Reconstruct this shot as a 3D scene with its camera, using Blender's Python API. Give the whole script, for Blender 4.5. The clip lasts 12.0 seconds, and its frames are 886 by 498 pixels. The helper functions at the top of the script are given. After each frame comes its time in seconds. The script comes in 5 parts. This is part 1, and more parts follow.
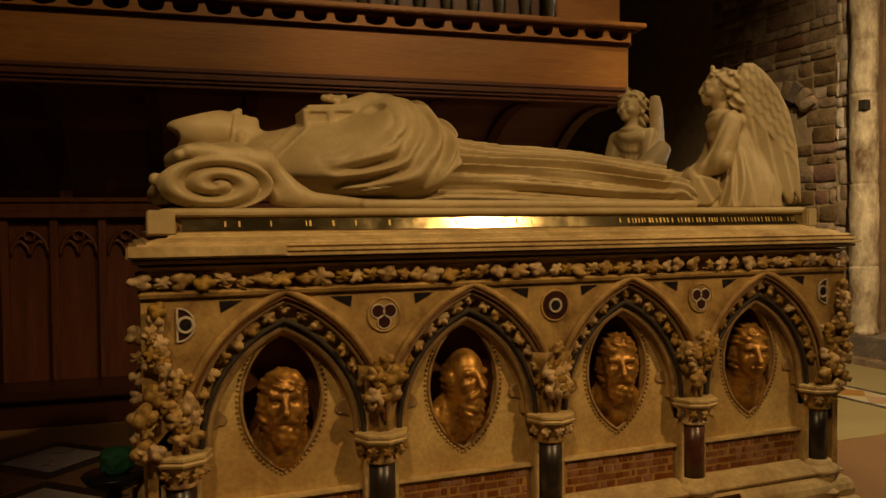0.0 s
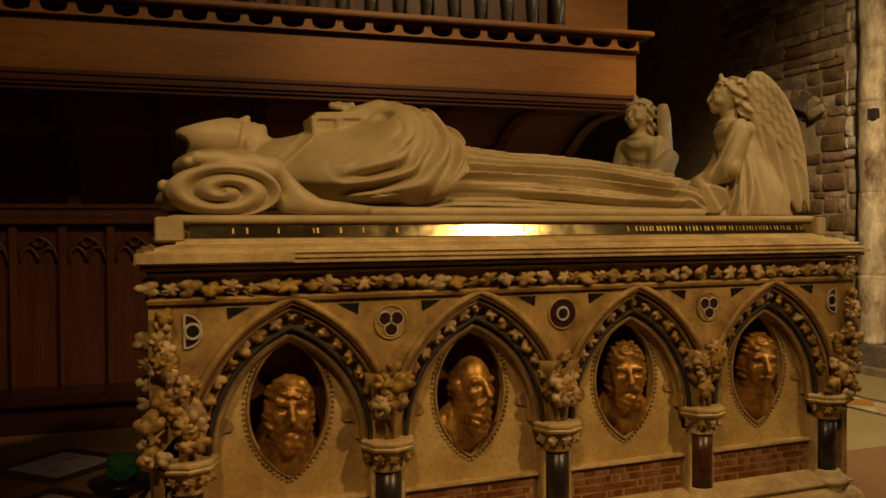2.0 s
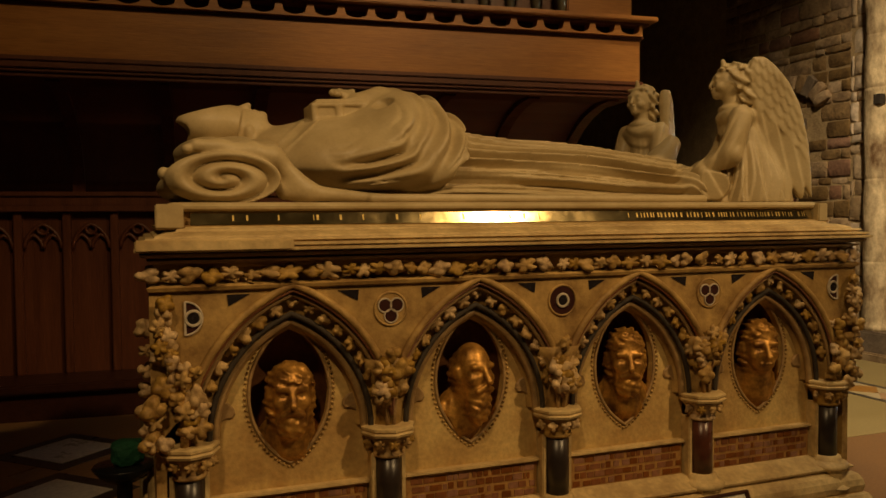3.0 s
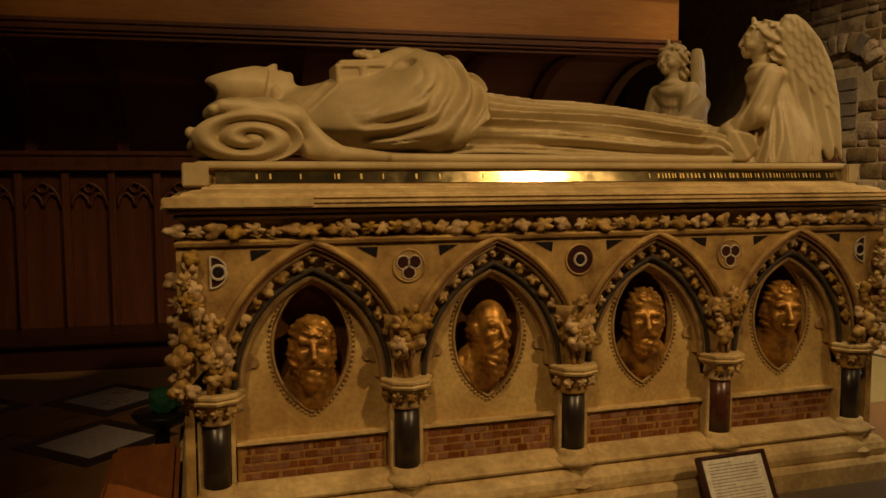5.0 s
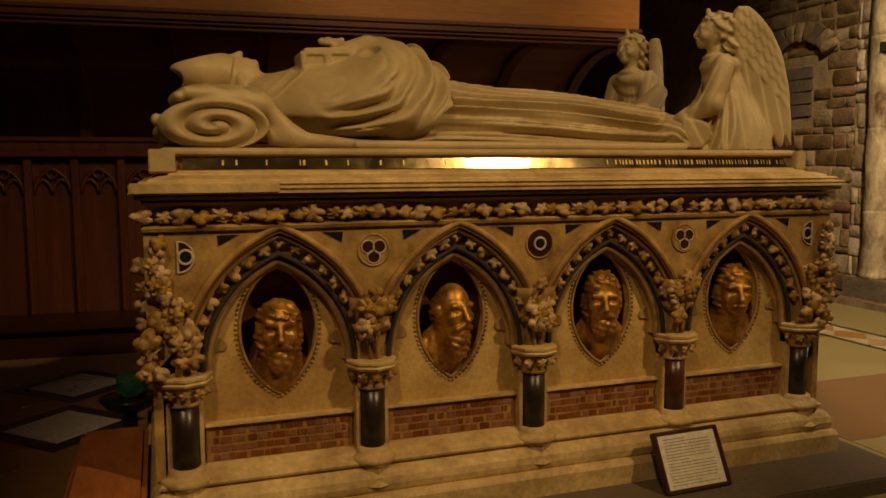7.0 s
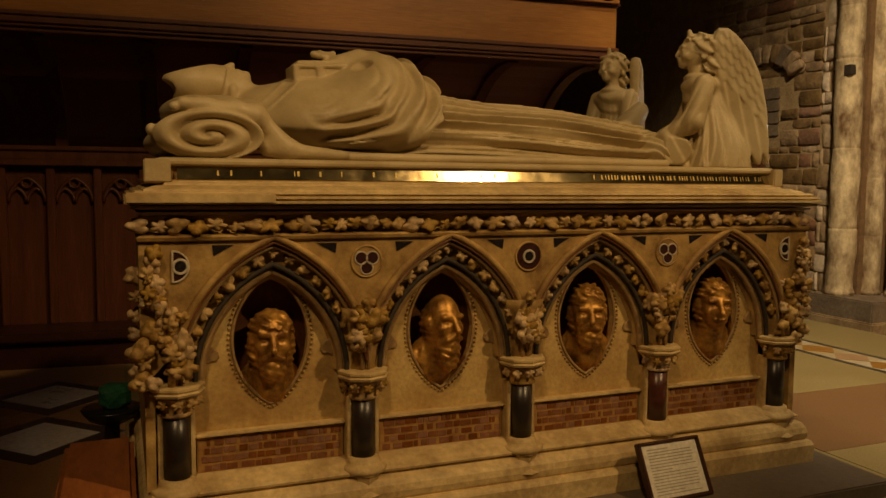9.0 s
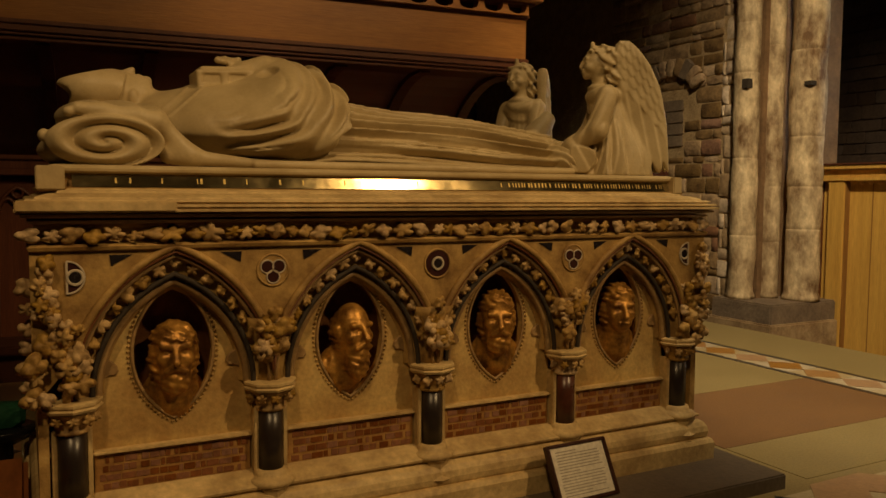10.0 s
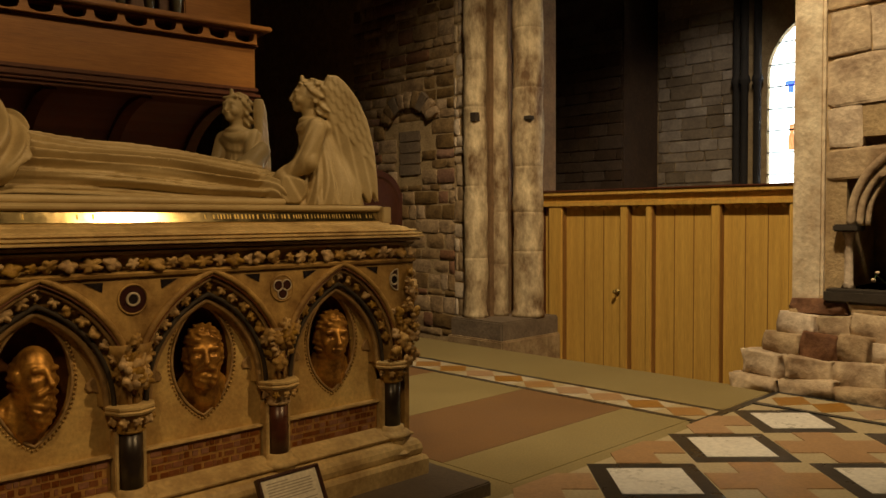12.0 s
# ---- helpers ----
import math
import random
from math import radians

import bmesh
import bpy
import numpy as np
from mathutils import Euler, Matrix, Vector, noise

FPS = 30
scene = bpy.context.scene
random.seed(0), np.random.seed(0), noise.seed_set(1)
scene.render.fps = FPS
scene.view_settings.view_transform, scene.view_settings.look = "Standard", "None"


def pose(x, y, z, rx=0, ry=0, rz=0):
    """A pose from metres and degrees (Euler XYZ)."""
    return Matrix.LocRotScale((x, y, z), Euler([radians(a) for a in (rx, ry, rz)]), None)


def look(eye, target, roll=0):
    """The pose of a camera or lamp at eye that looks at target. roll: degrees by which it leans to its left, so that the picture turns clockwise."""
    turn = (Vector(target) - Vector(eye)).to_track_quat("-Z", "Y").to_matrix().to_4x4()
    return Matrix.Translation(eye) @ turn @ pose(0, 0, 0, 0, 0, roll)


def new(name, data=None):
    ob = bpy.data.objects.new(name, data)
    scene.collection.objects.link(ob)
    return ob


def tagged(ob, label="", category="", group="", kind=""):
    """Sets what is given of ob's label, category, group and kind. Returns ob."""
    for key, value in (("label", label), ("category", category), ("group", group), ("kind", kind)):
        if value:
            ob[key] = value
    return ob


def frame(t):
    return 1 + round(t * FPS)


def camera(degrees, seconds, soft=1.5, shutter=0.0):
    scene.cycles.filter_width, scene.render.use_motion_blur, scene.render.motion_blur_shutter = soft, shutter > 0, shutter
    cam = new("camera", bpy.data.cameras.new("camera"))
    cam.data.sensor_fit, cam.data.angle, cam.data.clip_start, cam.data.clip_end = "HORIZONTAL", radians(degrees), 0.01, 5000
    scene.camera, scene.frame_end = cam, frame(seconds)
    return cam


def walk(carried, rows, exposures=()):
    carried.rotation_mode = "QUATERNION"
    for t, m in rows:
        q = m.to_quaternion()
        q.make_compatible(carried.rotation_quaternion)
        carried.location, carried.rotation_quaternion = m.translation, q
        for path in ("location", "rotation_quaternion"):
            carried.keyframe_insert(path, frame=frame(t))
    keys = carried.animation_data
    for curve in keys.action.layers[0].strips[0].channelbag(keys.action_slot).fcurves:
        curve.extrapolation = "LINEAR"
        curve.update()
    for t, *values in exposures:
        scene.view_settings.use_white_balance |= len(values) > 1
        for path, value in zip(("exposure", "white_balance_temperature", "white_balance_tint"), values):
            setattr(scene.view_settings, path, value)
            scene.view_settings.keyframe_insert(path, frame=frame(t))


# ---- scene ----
cam = camera(57.9, 12.0)
PATH = [
    (0, (-1.329, -2.358, 1.23), (-0.597, -0.498, 1.169), -0.6),
    (0.5, (-1.33, -2.356, 1.227), (-0.604, -0.493, 1.17), -0.7),
    (1, (-1.332, -2.358, 1.231), (-0.609, -0.493, 1.186), -0.5),
    (1.5, (-1.332, -2.358, 1.226), (-0.613, -0.492, 1.186), -0.4),
    (2, (-1.329, -2.356, 1.23), (-0.613, -0.489, 1.188), -0.4),
    (2.5, (-1.325, -2.36, 1.226), (-0.61, -0.493, 1.185), -0.4),
    (3, (-1.313, -2.367, 1.229), (-0.611, -0.496, 1.155), -0.5),
    (3.5, (-1.293, -2.384, 1.231), (-0.625, -0.502, 1.12), -0.1),
    (5.5, (-1.222, -2.477, 1.222), (-0.651, -0.568, 1.047), -0.4),
    (6, (-1.201, -2.508, 1.222), (-0.643, -0.595, 1.048), -0.4),
    (6.5, (-1.199, -2.529, 1.227), (-0.604, -0.63, 1.027), -0.4),
    (7, (-1.253, -2.521, 1.223), (-0.588, -0.646, 1.019), -0.2),
    (9, (-1.345, -2.524, 1.218), (-0.601, -0.676, 1.05), 0.5),
    (9.5, (-1.347, -2.53, 1.211), (-0.526, -0.713, 1.051), 0.4),
    (10, (-1.312, -2.544, 1.21), (-0.385, -0.777, 1.068), 0.4),
    (10.5, (-1.28, -2.59, 1.22), (-0.237, -0.889, 1.084), -0.2),
    (11, (-1.237, -2.639, 1.226), (-0.066, -1.023, 1.103), -0.5),
    (11.5, (-1.201, -2.667, 1.224), (0.078, -1.133, 1.127), -0.5),
    (12, (-1.154, -2.712, 1.228), (0.242, -1.282, 1.151), -0.3),
]
walk(cam, [(t, look(eye, target, roll)) for t, eye, target, roll in PATH],
     exposures=[(0, -0.1), (7, -0.12), (9.5, -0.22), (10.5, -0.34), (11.2, -0.43), (12, -0.48)])

# ---- world, lights, exposure ----
world = bpy.data.worlds.new("world")
scene.world = world
world.use_nodes = True
wn = world.node_tree.nodes
wn["Background"].inputs[0].default_value = (0.75, 0.85, 1.0, 1)
wn["Background"].inputs[1].default_value = 0.05


def spot(name, eye, target, watts, colour, angle, size, blend=0.8):
    data = bpy.data.lights.new(name, "SPOT")
    data.energy, data.color, data.spot_size, data.spot_blend, data.shadow_soft_size = watts, colour, radians(angle), blend, size
    ob = new(name, data)
    ob.matrix_world = look(eye, target)
    return ob


WARM = (1.0, 0.64, 0.28)
spot("spot_lamp_main", (2.4, -4.15, 5.1), (-0.5, 0.3, 0.95), 700, WARM, 35, 0.09)
spot("spot_lamp_west", (-2.4, -3.6, 5.4), (0.0, 0.4, 0.85), 420, WARM, 38, 0.2, 0.7)
# unseen fill lights, added to brighten the loft, the east arch and the aisle
spot("fill_loft_west", (-0.4, -2.8, 5.4), (-0.9, 2.5, 2.35), 290, WARM, 30, 0.2, 0.7)
spot("fill_loft_east", (1.9, -2.8, 5.4), (1.0, 2.4, 2.4), 540, WARM, 30, 0.2, 0.7)
spot("fill_east", (1.3, -1.5, 6.8), (4.95, 0.95, 0.6), 2600, (1.0, 0.77, 0.46), 70, 0.25)
spot("fill_aisle", (6.9, 0.8, 5.2), (9.5, 3.05, 2.2), 270, (1.0, 0.86, 0.68), 40, 0.3)

# ---- materials ----


def mat(name, base, dark=None, rough=0.7, metal=0.0, scale=6.0, fine=60.0, bump=0.3, vary=0.0, amount=0.6, spec=0.4, stretch=(1, 1, 1), light=None, grain=1.0):
    """Base colour broken by coarse stains and fine grain, with fine relief; vary: change from object to object."""
    m = bpy.data.materials.new(name)
    m.use_nodes = True
    nt = m.node_tree
    n, l = nt.nodes, nt.links
    b = n["Principled BSDF"]
    b.inputs["Roughness"].default_value, b.inputs["Metallic"].default_value = rough, metal
    b.inputs["Specular IOR Level"].default_value = spec
    geo = n.new("ShaderNodeNewGeometry")
    mp = n.new("ShaderNodeMapping")
    mp.inputs["Scale"].default_value = stretch
    l.new(geo.outputs["Position"], mp.inputs["Vector"])
    a = n.new("ShaderNodeTexNoise")
    a.inputs["Scale"].default_value, a.inputs["Detail"].default_value, a.inputs["Roughness"].default_value = scale, 6, 0.65
    f = n.new("ShaderNodeTexNoise")
    f.inputs["Scale"].default_value, f.inputs["Detail"].default_value = fine, 4
    l.new(mp.outputs[0], a.inputs["Vector"])
    l.new(mp.outputs[0], f.inputs["Vector"])
    ramp = n.new("ShaderNodeValToRGB")
    ramp.color_ramp.elements[0].position, ramp.color_ramp.elements[1].position = 0.34, 0.66
    d = dark or tuple(c * 0.55 for c in base)
    ramp.color_ramp.elements[0].color, ramp.color_ramp.elements[1].color = (*d, 1), (*base, 1)
    if light:
        e = ramp.color_ramp.elements.new(0.8)
        e.color = (*light, 1)
    l.new(a.outputs["Fac"], ramp.inputs[0])
    mix = n.new("ShaderNodeMix")
    mix.data_type = "RGBA"
    mix.inputs[0].default_value = amount
    mix.inputs[6].default_value = (*base, 1)
    l.new(ramp.outputs[0], mix.inputs[7])
    hsv = n.new("ShaderNodeHueSaturation")
    l.new(mix.outputs[2], hsv.inputs["Color"])
    mr = n.new("ShaderNodeMapRange")
    mr.inputs[1].default_value, mr.inputs[2].default_value = 0.25, 0.75
    mr.inputs[3].default_value, mr.inputs[4].default_value = 1 - 0.18 * grain, 1 + 0.15 * grain
    l.new(f.outputs["Fac"], mr.inputs[0])
    if vary:
        info = n.new("ShaderNodeObjectInfo")
        vr = n.new("ShaderNodeMapRange")
        vr.inputs[3].default_value, vr.inputs[4].default_value = 1 - vary, 1 + vary
        l.new(info.outputs["Random"], vr.inputs[0])
        mul = n.new("ShaderNodeMath")
        mul.operation = "MULTIPLY"
        l.new(mr.outputs[0], mul.inputs[0])
        l.new(vr.outputs[0], mul.inputs[1])
        l.new(mul.outputs[0], hsv.inputs["Value"])
        hr = n.new("ShaderNodeMapRange")
        hr.inputs[3].default_value, hr.inputs[4].default_value = 1.15, 0.75
        l.new(info.outputs["Random"], hr.inputs[0])
        l.new(hr.outputs[0], hsv.inputs["Saturation"])
    else:
        l.new(mr.outputs[0], hsv.inputs["Value"])
    l.new(hsv.outputs[0], b.inputs["Base Color"])
    rr = n.new("ShaderNodeMapRange")
    rr.inputs[3].default_value, rr.inputs[4].default_value = max(0.03, rough - 0.12), min(1, rough + 0.12)
    l.new(a.outputs["Fac"], rr.inputs[0])
    l.new(rr.outputs[0], b.inputs["Roughness"])
    if bump:
        add = n.new("ShaderNodeMath")
        add.operation = "ADD"
        l.new(a.outputs["Fac"], add.inputs[0])
        l.new(f.outputs["Fac"], add.inputs[1])
        bp = n.new("ShaderNodeBump")
        bp.inputs["Strength"].default_value, bp.inputs["Distance"].default_value = bump, 0.01
        l.new(add.outputs[0], bp.inputs["Height"])
        l.new(bp.outputs[0], b.inputs["Normal"])
    return m


M = {}
M["alabaster"] = mat("alabaster", (0.55, 0.44, 0.245), (0.32, 0.23, 0.105), 0.45, scale=5, fine=110, bump=0.06, grain=0.3)
M["tomb_stone"] = mat("tomb_stone", (0.54, 0.35, 0.115), (0.16, 0.08, 0.022), 0.6, scale=8, fine=70, bump=0.2, grain=0.5, light=(0.62, 0.47, 0.25), amount=0.9)
M["panel_stone"] = mat("panel_stone", (0.68, 0.49, 0.185), (0.36, 0.20, 0.06), 0.7, scale=3.5, fine=60, bump=0.2, amount=0.85, light=(0.80, 0.65, 0.34))
M["leaf_stone"] = mat("leaf_stone", (0.58, 0.37, 0.115), (0.17, 0.085, 0.022), 0.6, scale=22, fine=60, bump=0.3, vary=0.3, amount=0.85)
M["plinth_stone"] = mat("plinth_stone", (0.68, 0.51, 0.24), (0.30, 0.19, 0.075), 0.6, scale=6, fine=50, bump=0.25, amount=0.8, light=(0.78, 0.67, 0.46))
M["dark_paint"] = mat("dark_paint", (0.045, 0.033, 0.022), None, 0.75, scale=20, bump=0.2)
M["gilt_roll"] = mat("gilt_roll", (0.40, 0.26, 0.11), (0.16, 0.09, 0.04), 0.5, scale=12, bump=0.2)
M["bronze"] = mat("bronze", (0.68, 0.36, 0.075), (0.085, 0.028, 0.007), 0.40, 0.5, scale=16, fine=80, bump=0.15, amount=0.85)
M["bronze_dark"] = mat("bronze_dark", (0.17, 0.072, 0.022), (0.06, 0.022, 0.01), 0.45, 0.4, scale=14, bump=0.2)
M["brass"] = mat("brass", (0.50, 0.40, 0.20), (0.27, 0.23, 0.12), 0.10, 0.95, scale=14, fine=120, bump=0.01)
M["brass_worn"] = mat("brass_worn", (0.52, 0.38, 0.13), (0.26, 0.18, 0.06), 0.5, 0.8, scale=30, bump=0.05)
M["enamel"] = mat("enamel", (0.05, 0.018, 0.016), None, 0.3, scale=20, bump=0.05)
M["enamel_dark"] = mat("enamel_dark", (0.022, 0.018, 0.02), None, 0.25, scale=20, bump=0.05)
M["white_line"] = mat("white_line", (0.60, 0.52, 0.40), None, 0.5, scale=30, bump=0.1)
M["marble_black"] = mat("marble_black", (0.020, 0.014, 0.012), (0.034, 0.022, 0.016), 0.33, scale=14, bump=0.03, spec=0.5)
M["marble_red"] = mat("marble_red", (0.10, 0.030, 0.014), (0.03, 0.012, 0.009), 0.30, scale=10, bump=0.03, spec=0.5)
M["inscription_ground"] = mat("inscription_ground", (0.42, 0.235, 0.07), (0.20, 0.085, 0.028), 0.55, scale=18, bump=0.2)
M["inscription_ink"] = mat("inscription_ink", (0.25, 0.085, 0.020), (0.09, 0.030, 0.012), 0.6, scale=18, bump=0.2, vary=0.3)
M["oak"] = mat("oak", (0.38, 0.165, 0.036), (0.23, 0.088, 0.018), 0.42, scale=3.2, fine=26, bump=0.1, stretch=(0.25, 4, 5))
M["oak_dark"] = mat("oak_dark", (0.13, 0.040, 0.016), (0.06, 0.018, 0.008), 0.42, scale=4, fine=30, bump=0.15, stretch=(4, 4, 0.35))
M["oak_light"] = mat("oak_light", (0.66, 0.40, 0.090), (0.44, 0.235, 0.048), 0.38, scale=3, fine=30, bump=0.08, stretch=(4, 6, 0.3))
# darker copy of oak_light, for shade painted into the screen's grooves
M["oak_groove_shade"] = mat("oak_groove_shade", (0.30, 0.145, 0.034), (0.16, 0.07, 0.018), 0.5, scale=4, fine=30, bump=0.1, stretch=(4, 6, 0.3))
M["bench_wood"] = mat("bench_wood", (0.44, 0.155, 0.045), (0.16, 0.05, 0.018), 0.38, scale=5, fine=30, bump=0.1, stretch=(3, 0.6, 3))
M["chair_wood"] = mat("chair_wood", (0.13, 0.050, 0.016), (0.05, 0.018, 0.008), 0.5, scale=5, fine=30, bump=0.1, stretch=(3, 3, 0.5))
M["wall_red"] = mat("wall_red", (0.27, 0.135, 0.07), (0.12, 0.055, 0.03), 0.9, scale=7, fine=30, bump=0.9, vary=0.35, amount=0.85)
M["wall_stone"] = mat("wall_stone", (0.39, 0.25, 0.112), (0.13, 0.074, 0.034), 0.9, scale=7, fine=30, bump=0.9, vary=0.5, amount=0.85)
M["mortar"] = mat("mortar", (0.45, 0.32, 0.165), (0.20, 0.125, 0.06), 0.95, scale=8, fine=40, bump=0.8)
M["pier_stone"] = mat("pier_stone", (0.57, 0.425, 0.26), (0.23, 0.14, 0.075), 0.85, scale=5, fine=25, bump=0.9, vary=0.25, amount=0.85)
M["shaft_stone"] = mat("shaft_stone", (0.74, 0.58, 0.35), (0.15, 0.08, 0.032), 0.8, scale=4.4, fine=24, bump=0.9, amount=1.0, stretch=(1.2, 1.2, 0.65), light=(0.90, 0.79, 0.57))
# brown stone darkened to hold the shade between the pier shafts
M["recess_shade_stone"] = mat("recess_shade_stone", (0.24, 0.14, 0.065), (0.10, 0.055, 0.026), 0.9, scale=5, fine=30, bump=0.8)
M["limewash"] = mat("limewash", (0.74, 0.62, 0.44), (0.34, 0.22, 0.12), 0.85, scale=5, fine=22, bump=0.8, amount=0.8, light=(0.82, 0.74, 0.58))
M["pedestal_stone"] = mat("pedestal_stone", (0.22, 0.16, 0.105), (0.10, 0.07, 0.048), 0.9, scale=5, fine=30, bump=0.7)
# shaded and lit copies of the aisle stone, the light one near the window
M["aisle_shaded"] = mat("aisle_shaded", (0.078, 0.045, 0.025), (0.035, 0.02, 0.012), 0.95, scale=4, fine=25, bump=0.6, vary=0.3)
M["aisle_stone"] = mat("aisle_stone", (0.30, 0.23, 0.155), (0.13, 0.092, 0.062), 0.95, scale=4, fine=25, bump=0.6, vary=0.35)
# near-black colour that holds the shade beside the window
M["window_shade"] = mat("window_shade", (0.03, 0.024, 0.019), (0.015, 0.012, 0.01), 0.9, scale=5, fine=30, bump=0.4)
# for the unseen walls, kept dark to hold down bounced light
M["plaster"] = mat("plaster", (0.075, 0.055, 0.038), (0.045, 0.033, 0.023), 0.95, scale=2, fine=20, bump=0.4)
M["flag_olive"] = mat("flag_olive", (0.27, 0.205, 0.085), (0.21, 0.155, 0.06), 0.6, scale=2.5, fine=90, bump=0.1)
M["flag_red"] = mat("flag_red", (0.20, 0.105, 0.040), (0.145, 0.076, 0.034), 0.6, scale=2.5, fine=90, bump=0.1)
M["flag_grey"] = mat("flag_grey", (0.13, 0.10, 0.07), (0.08, 0.06, 0.042), 0.6, scale=4, fine=60, bump=0.15)
M["tile_white"] = mat("tile_white", (0.72, 0.67, 0.58), (0.58, 0.53, 0.45), 0.3, scale=5, fine=40, bump=0.04, vary=0.05)
M["tile_black"] = mat("tile_black", (0.022, 0.022, 0.022), (0.035, 0.033, 0.03), 0.3, scale=8, bump=0.05)
M["tile_cream"] = mat("tile_cream", (0.46, 0.37, 0.22), (0.36, 0.28, 0.16), 0.4, scale=9, bump=0.06, vary=0.12)
M["tile_orange"] = mat("tile_orange", (0.35, 0.185, 0.058), (0.25, 0.12, 0.036), 0.4, scale=9, bump=0.06, vary=0.12)
M["pipe_metal"] = mat("pipe_metal", (0.20, 0.20, 0.15), (0.10, 0.10, 0.075), 0.4, 0.6, scale=6, bump=0.05)
M["paper"] = mat("paper", (0.70, 0.66, 0.56), (0.62, 0.57, 0.48), 0.8, scale=6, bump=0.02)
M["ink"] = mat("ink", (0.38, 0.34, 0.28), None, 0.8, bump=0)
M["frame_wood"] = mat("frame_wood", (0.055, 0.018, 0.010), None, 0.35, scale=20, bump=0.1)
M["foam"] = mat("foam", (0.012, 0.10, 0.045), (0.006, 0.05, 0.025), 0.8, scale=20, bump=0.4)
M["black_plastic"] = mat("black_plastic", (0.012, 0.012, 0.013), None, 0.3, bump=0.02)
M["iron"] = mat("iron", (0.03, 0.027, 0.025), None, 0.5, 0.6, scale=20, bump=0.2)
M["leaf_green"] = mat("leaf_green", (0.07, 0.13, 0.03), (0.03, 0.07, 0.015), 0.5, scale=30, bump=0.1, vary=0.3)
M["petal"] = mat("petal", (0.60, 0.50, 0.30), (0.5, 0.2, 0.12), 0.6, scale=30, bump=0.1, vary=0.3)
M["lead"] = mat("lead", (0.02, 0.02, 0.02), None, 0.6, bump=0)


def glow(name, colour, strength):
    m = bpy.data.materials.new(name)
    m.use_nodes = True
    b = m.node_tree.nodes["Principled BSDF"]
    b.inputs["Base Color"].default_value = (*colour, 1)
    b.inputs["Emission Color"].default_value = (*colour, 1)
    b.inputs["Emission Strength"].default_value = strength
    return m


M["daylight"] = glow("daylight", (0.85, 0.94, 1.0), 7.0)
glass = bpy.data.materials.new("window_glass")
glass.use_nodes = True
gb = glass.node_tree.nodes["Principled BSDF"]
gb.inputs["Base Color"].default_value, gb.inputs["Roughness"].default_value = (0.93, 0.97, 0.95, 1), 0.08
gb.inputs["Transmission Weight"].default_value = 1.0
M["glass"] = glass
blue = glass.copy()
blue.node_tree.nodes["Principled BSDF"].inputs["Base Color"].default_value = (0.05, 0.10, 0.6, 1)
M["glass_blue"] = blue
amber = glass.copy()
amber.node_tree.nodes["Principled BSDF"].inputs["Base Color"].default_value = (0.35, 0.13, 0.05, 1)
M["glass_amber"] = amber

# ---- helpers for building ----


def thing(name, at, label, category, group=""):
    ob = new(name)
    ob.location = at
    ob.empty_display_size = 0.1
    return tagged(ob, label, category, group)


def under(ob, parent):
    if parent is not None:
        ob.parent = parent
        if parent.data is None:
            ob.matrix_parent_inverse = Matrix.Translation(-Vector(parent.location))
    return ob


def mesh_of(name, bm, material, smooth=False):
    bmesh.ops.recalc_face_normals(bm, faces=bm.faces[:])
    me = bpy.data.meshes.new(name)
    bm.to_mesh(me)
    bm.free()
    me.materials.append(M[material])
    if smooth:
        me.shade_smooth()
    return me


def part(name, bm, material, parent=None, label="", smooth=False):
    ob = new(name, mesh_of(name, bm, material, smooth))
    if label:
        tagged(ob, label)
    return under(ob, parent)


def piece(name, me, parent, m):
    ob = new(name, me)
    ob.matrix_basis = m
    return under(ob, parent)


def setting(name, bm, material, label, smooth=False, category=""):
    return tagged(part(name, bm, material, None, "", smooth), label, category, "", "structure")


def box(bm, x0, x1, y0, y1, z0, z1, bevel=0.0, m=None):
    made = bmesh.ops.create_cube(bm, size=1)["verts"]
    for v in made:
        v.co = Vector((x0 + (v.co.x + 0.5) * (x1 - x0), y0 + (v.co.y + 0.5) * (y1 - y0), z0 + (v.co.z + 0.5) * (z1 - z0)))
    if bevel:
        edges = {e for v in made for e in v.link_edges}
        made = list({v for f in bmesh.ops.bevel(bm, geom=list(edges), offset=bevel, segments=2, affect="EDGES")["faces"] for v in f.verts} | {v for v in made if v.is_valid})
    if m is not None:
        bmesh.ops.transform(bm, matrix=m, verts=[v for v in made if v.is_valid])
    return bm


def new_box(*a, **k):
    return box(bmesh.new(), *a, **k)


def rings(bm, loops, closed=False, cap=True, wrap=True):
    """Bridges loops of equal length; each loop is a list of points."""
    vs = [[bm.verts.new(p) for p in loop] for loop in loops]
    n = len(vs[0])
    pairs = list(zip(vs, vs[1:])) + ([(vs[-1], vs[0])] if closed else [])
    for a, b in pairs:
        for i in range(n if wrap else n - 1):
            j = (i + 1) % n
            bm.faces.new((a[i], a[j], b[j], b[i]))
    if cap and not closed and wrap:
        bm.faces.new(vs[0])
        bm.faces.new(vs[-1][::-1])
    return bm


def lathe(bm, profile, cx, cy, seg=24, wobble=None):
    loops = []
    for r, z in profile:
        loops.append([(cx + r * math.cos(2 * math.pi * i / seg) * (1 + (wobble(i / seg, z) if wobble else 0)),
                       cy + r * math.sin(2 * math.pi * i / seg) * (1 + (wobble(i / seg, z) if wobble else 0)), z) for i in range(seg)])
    return rings(bm, loops)


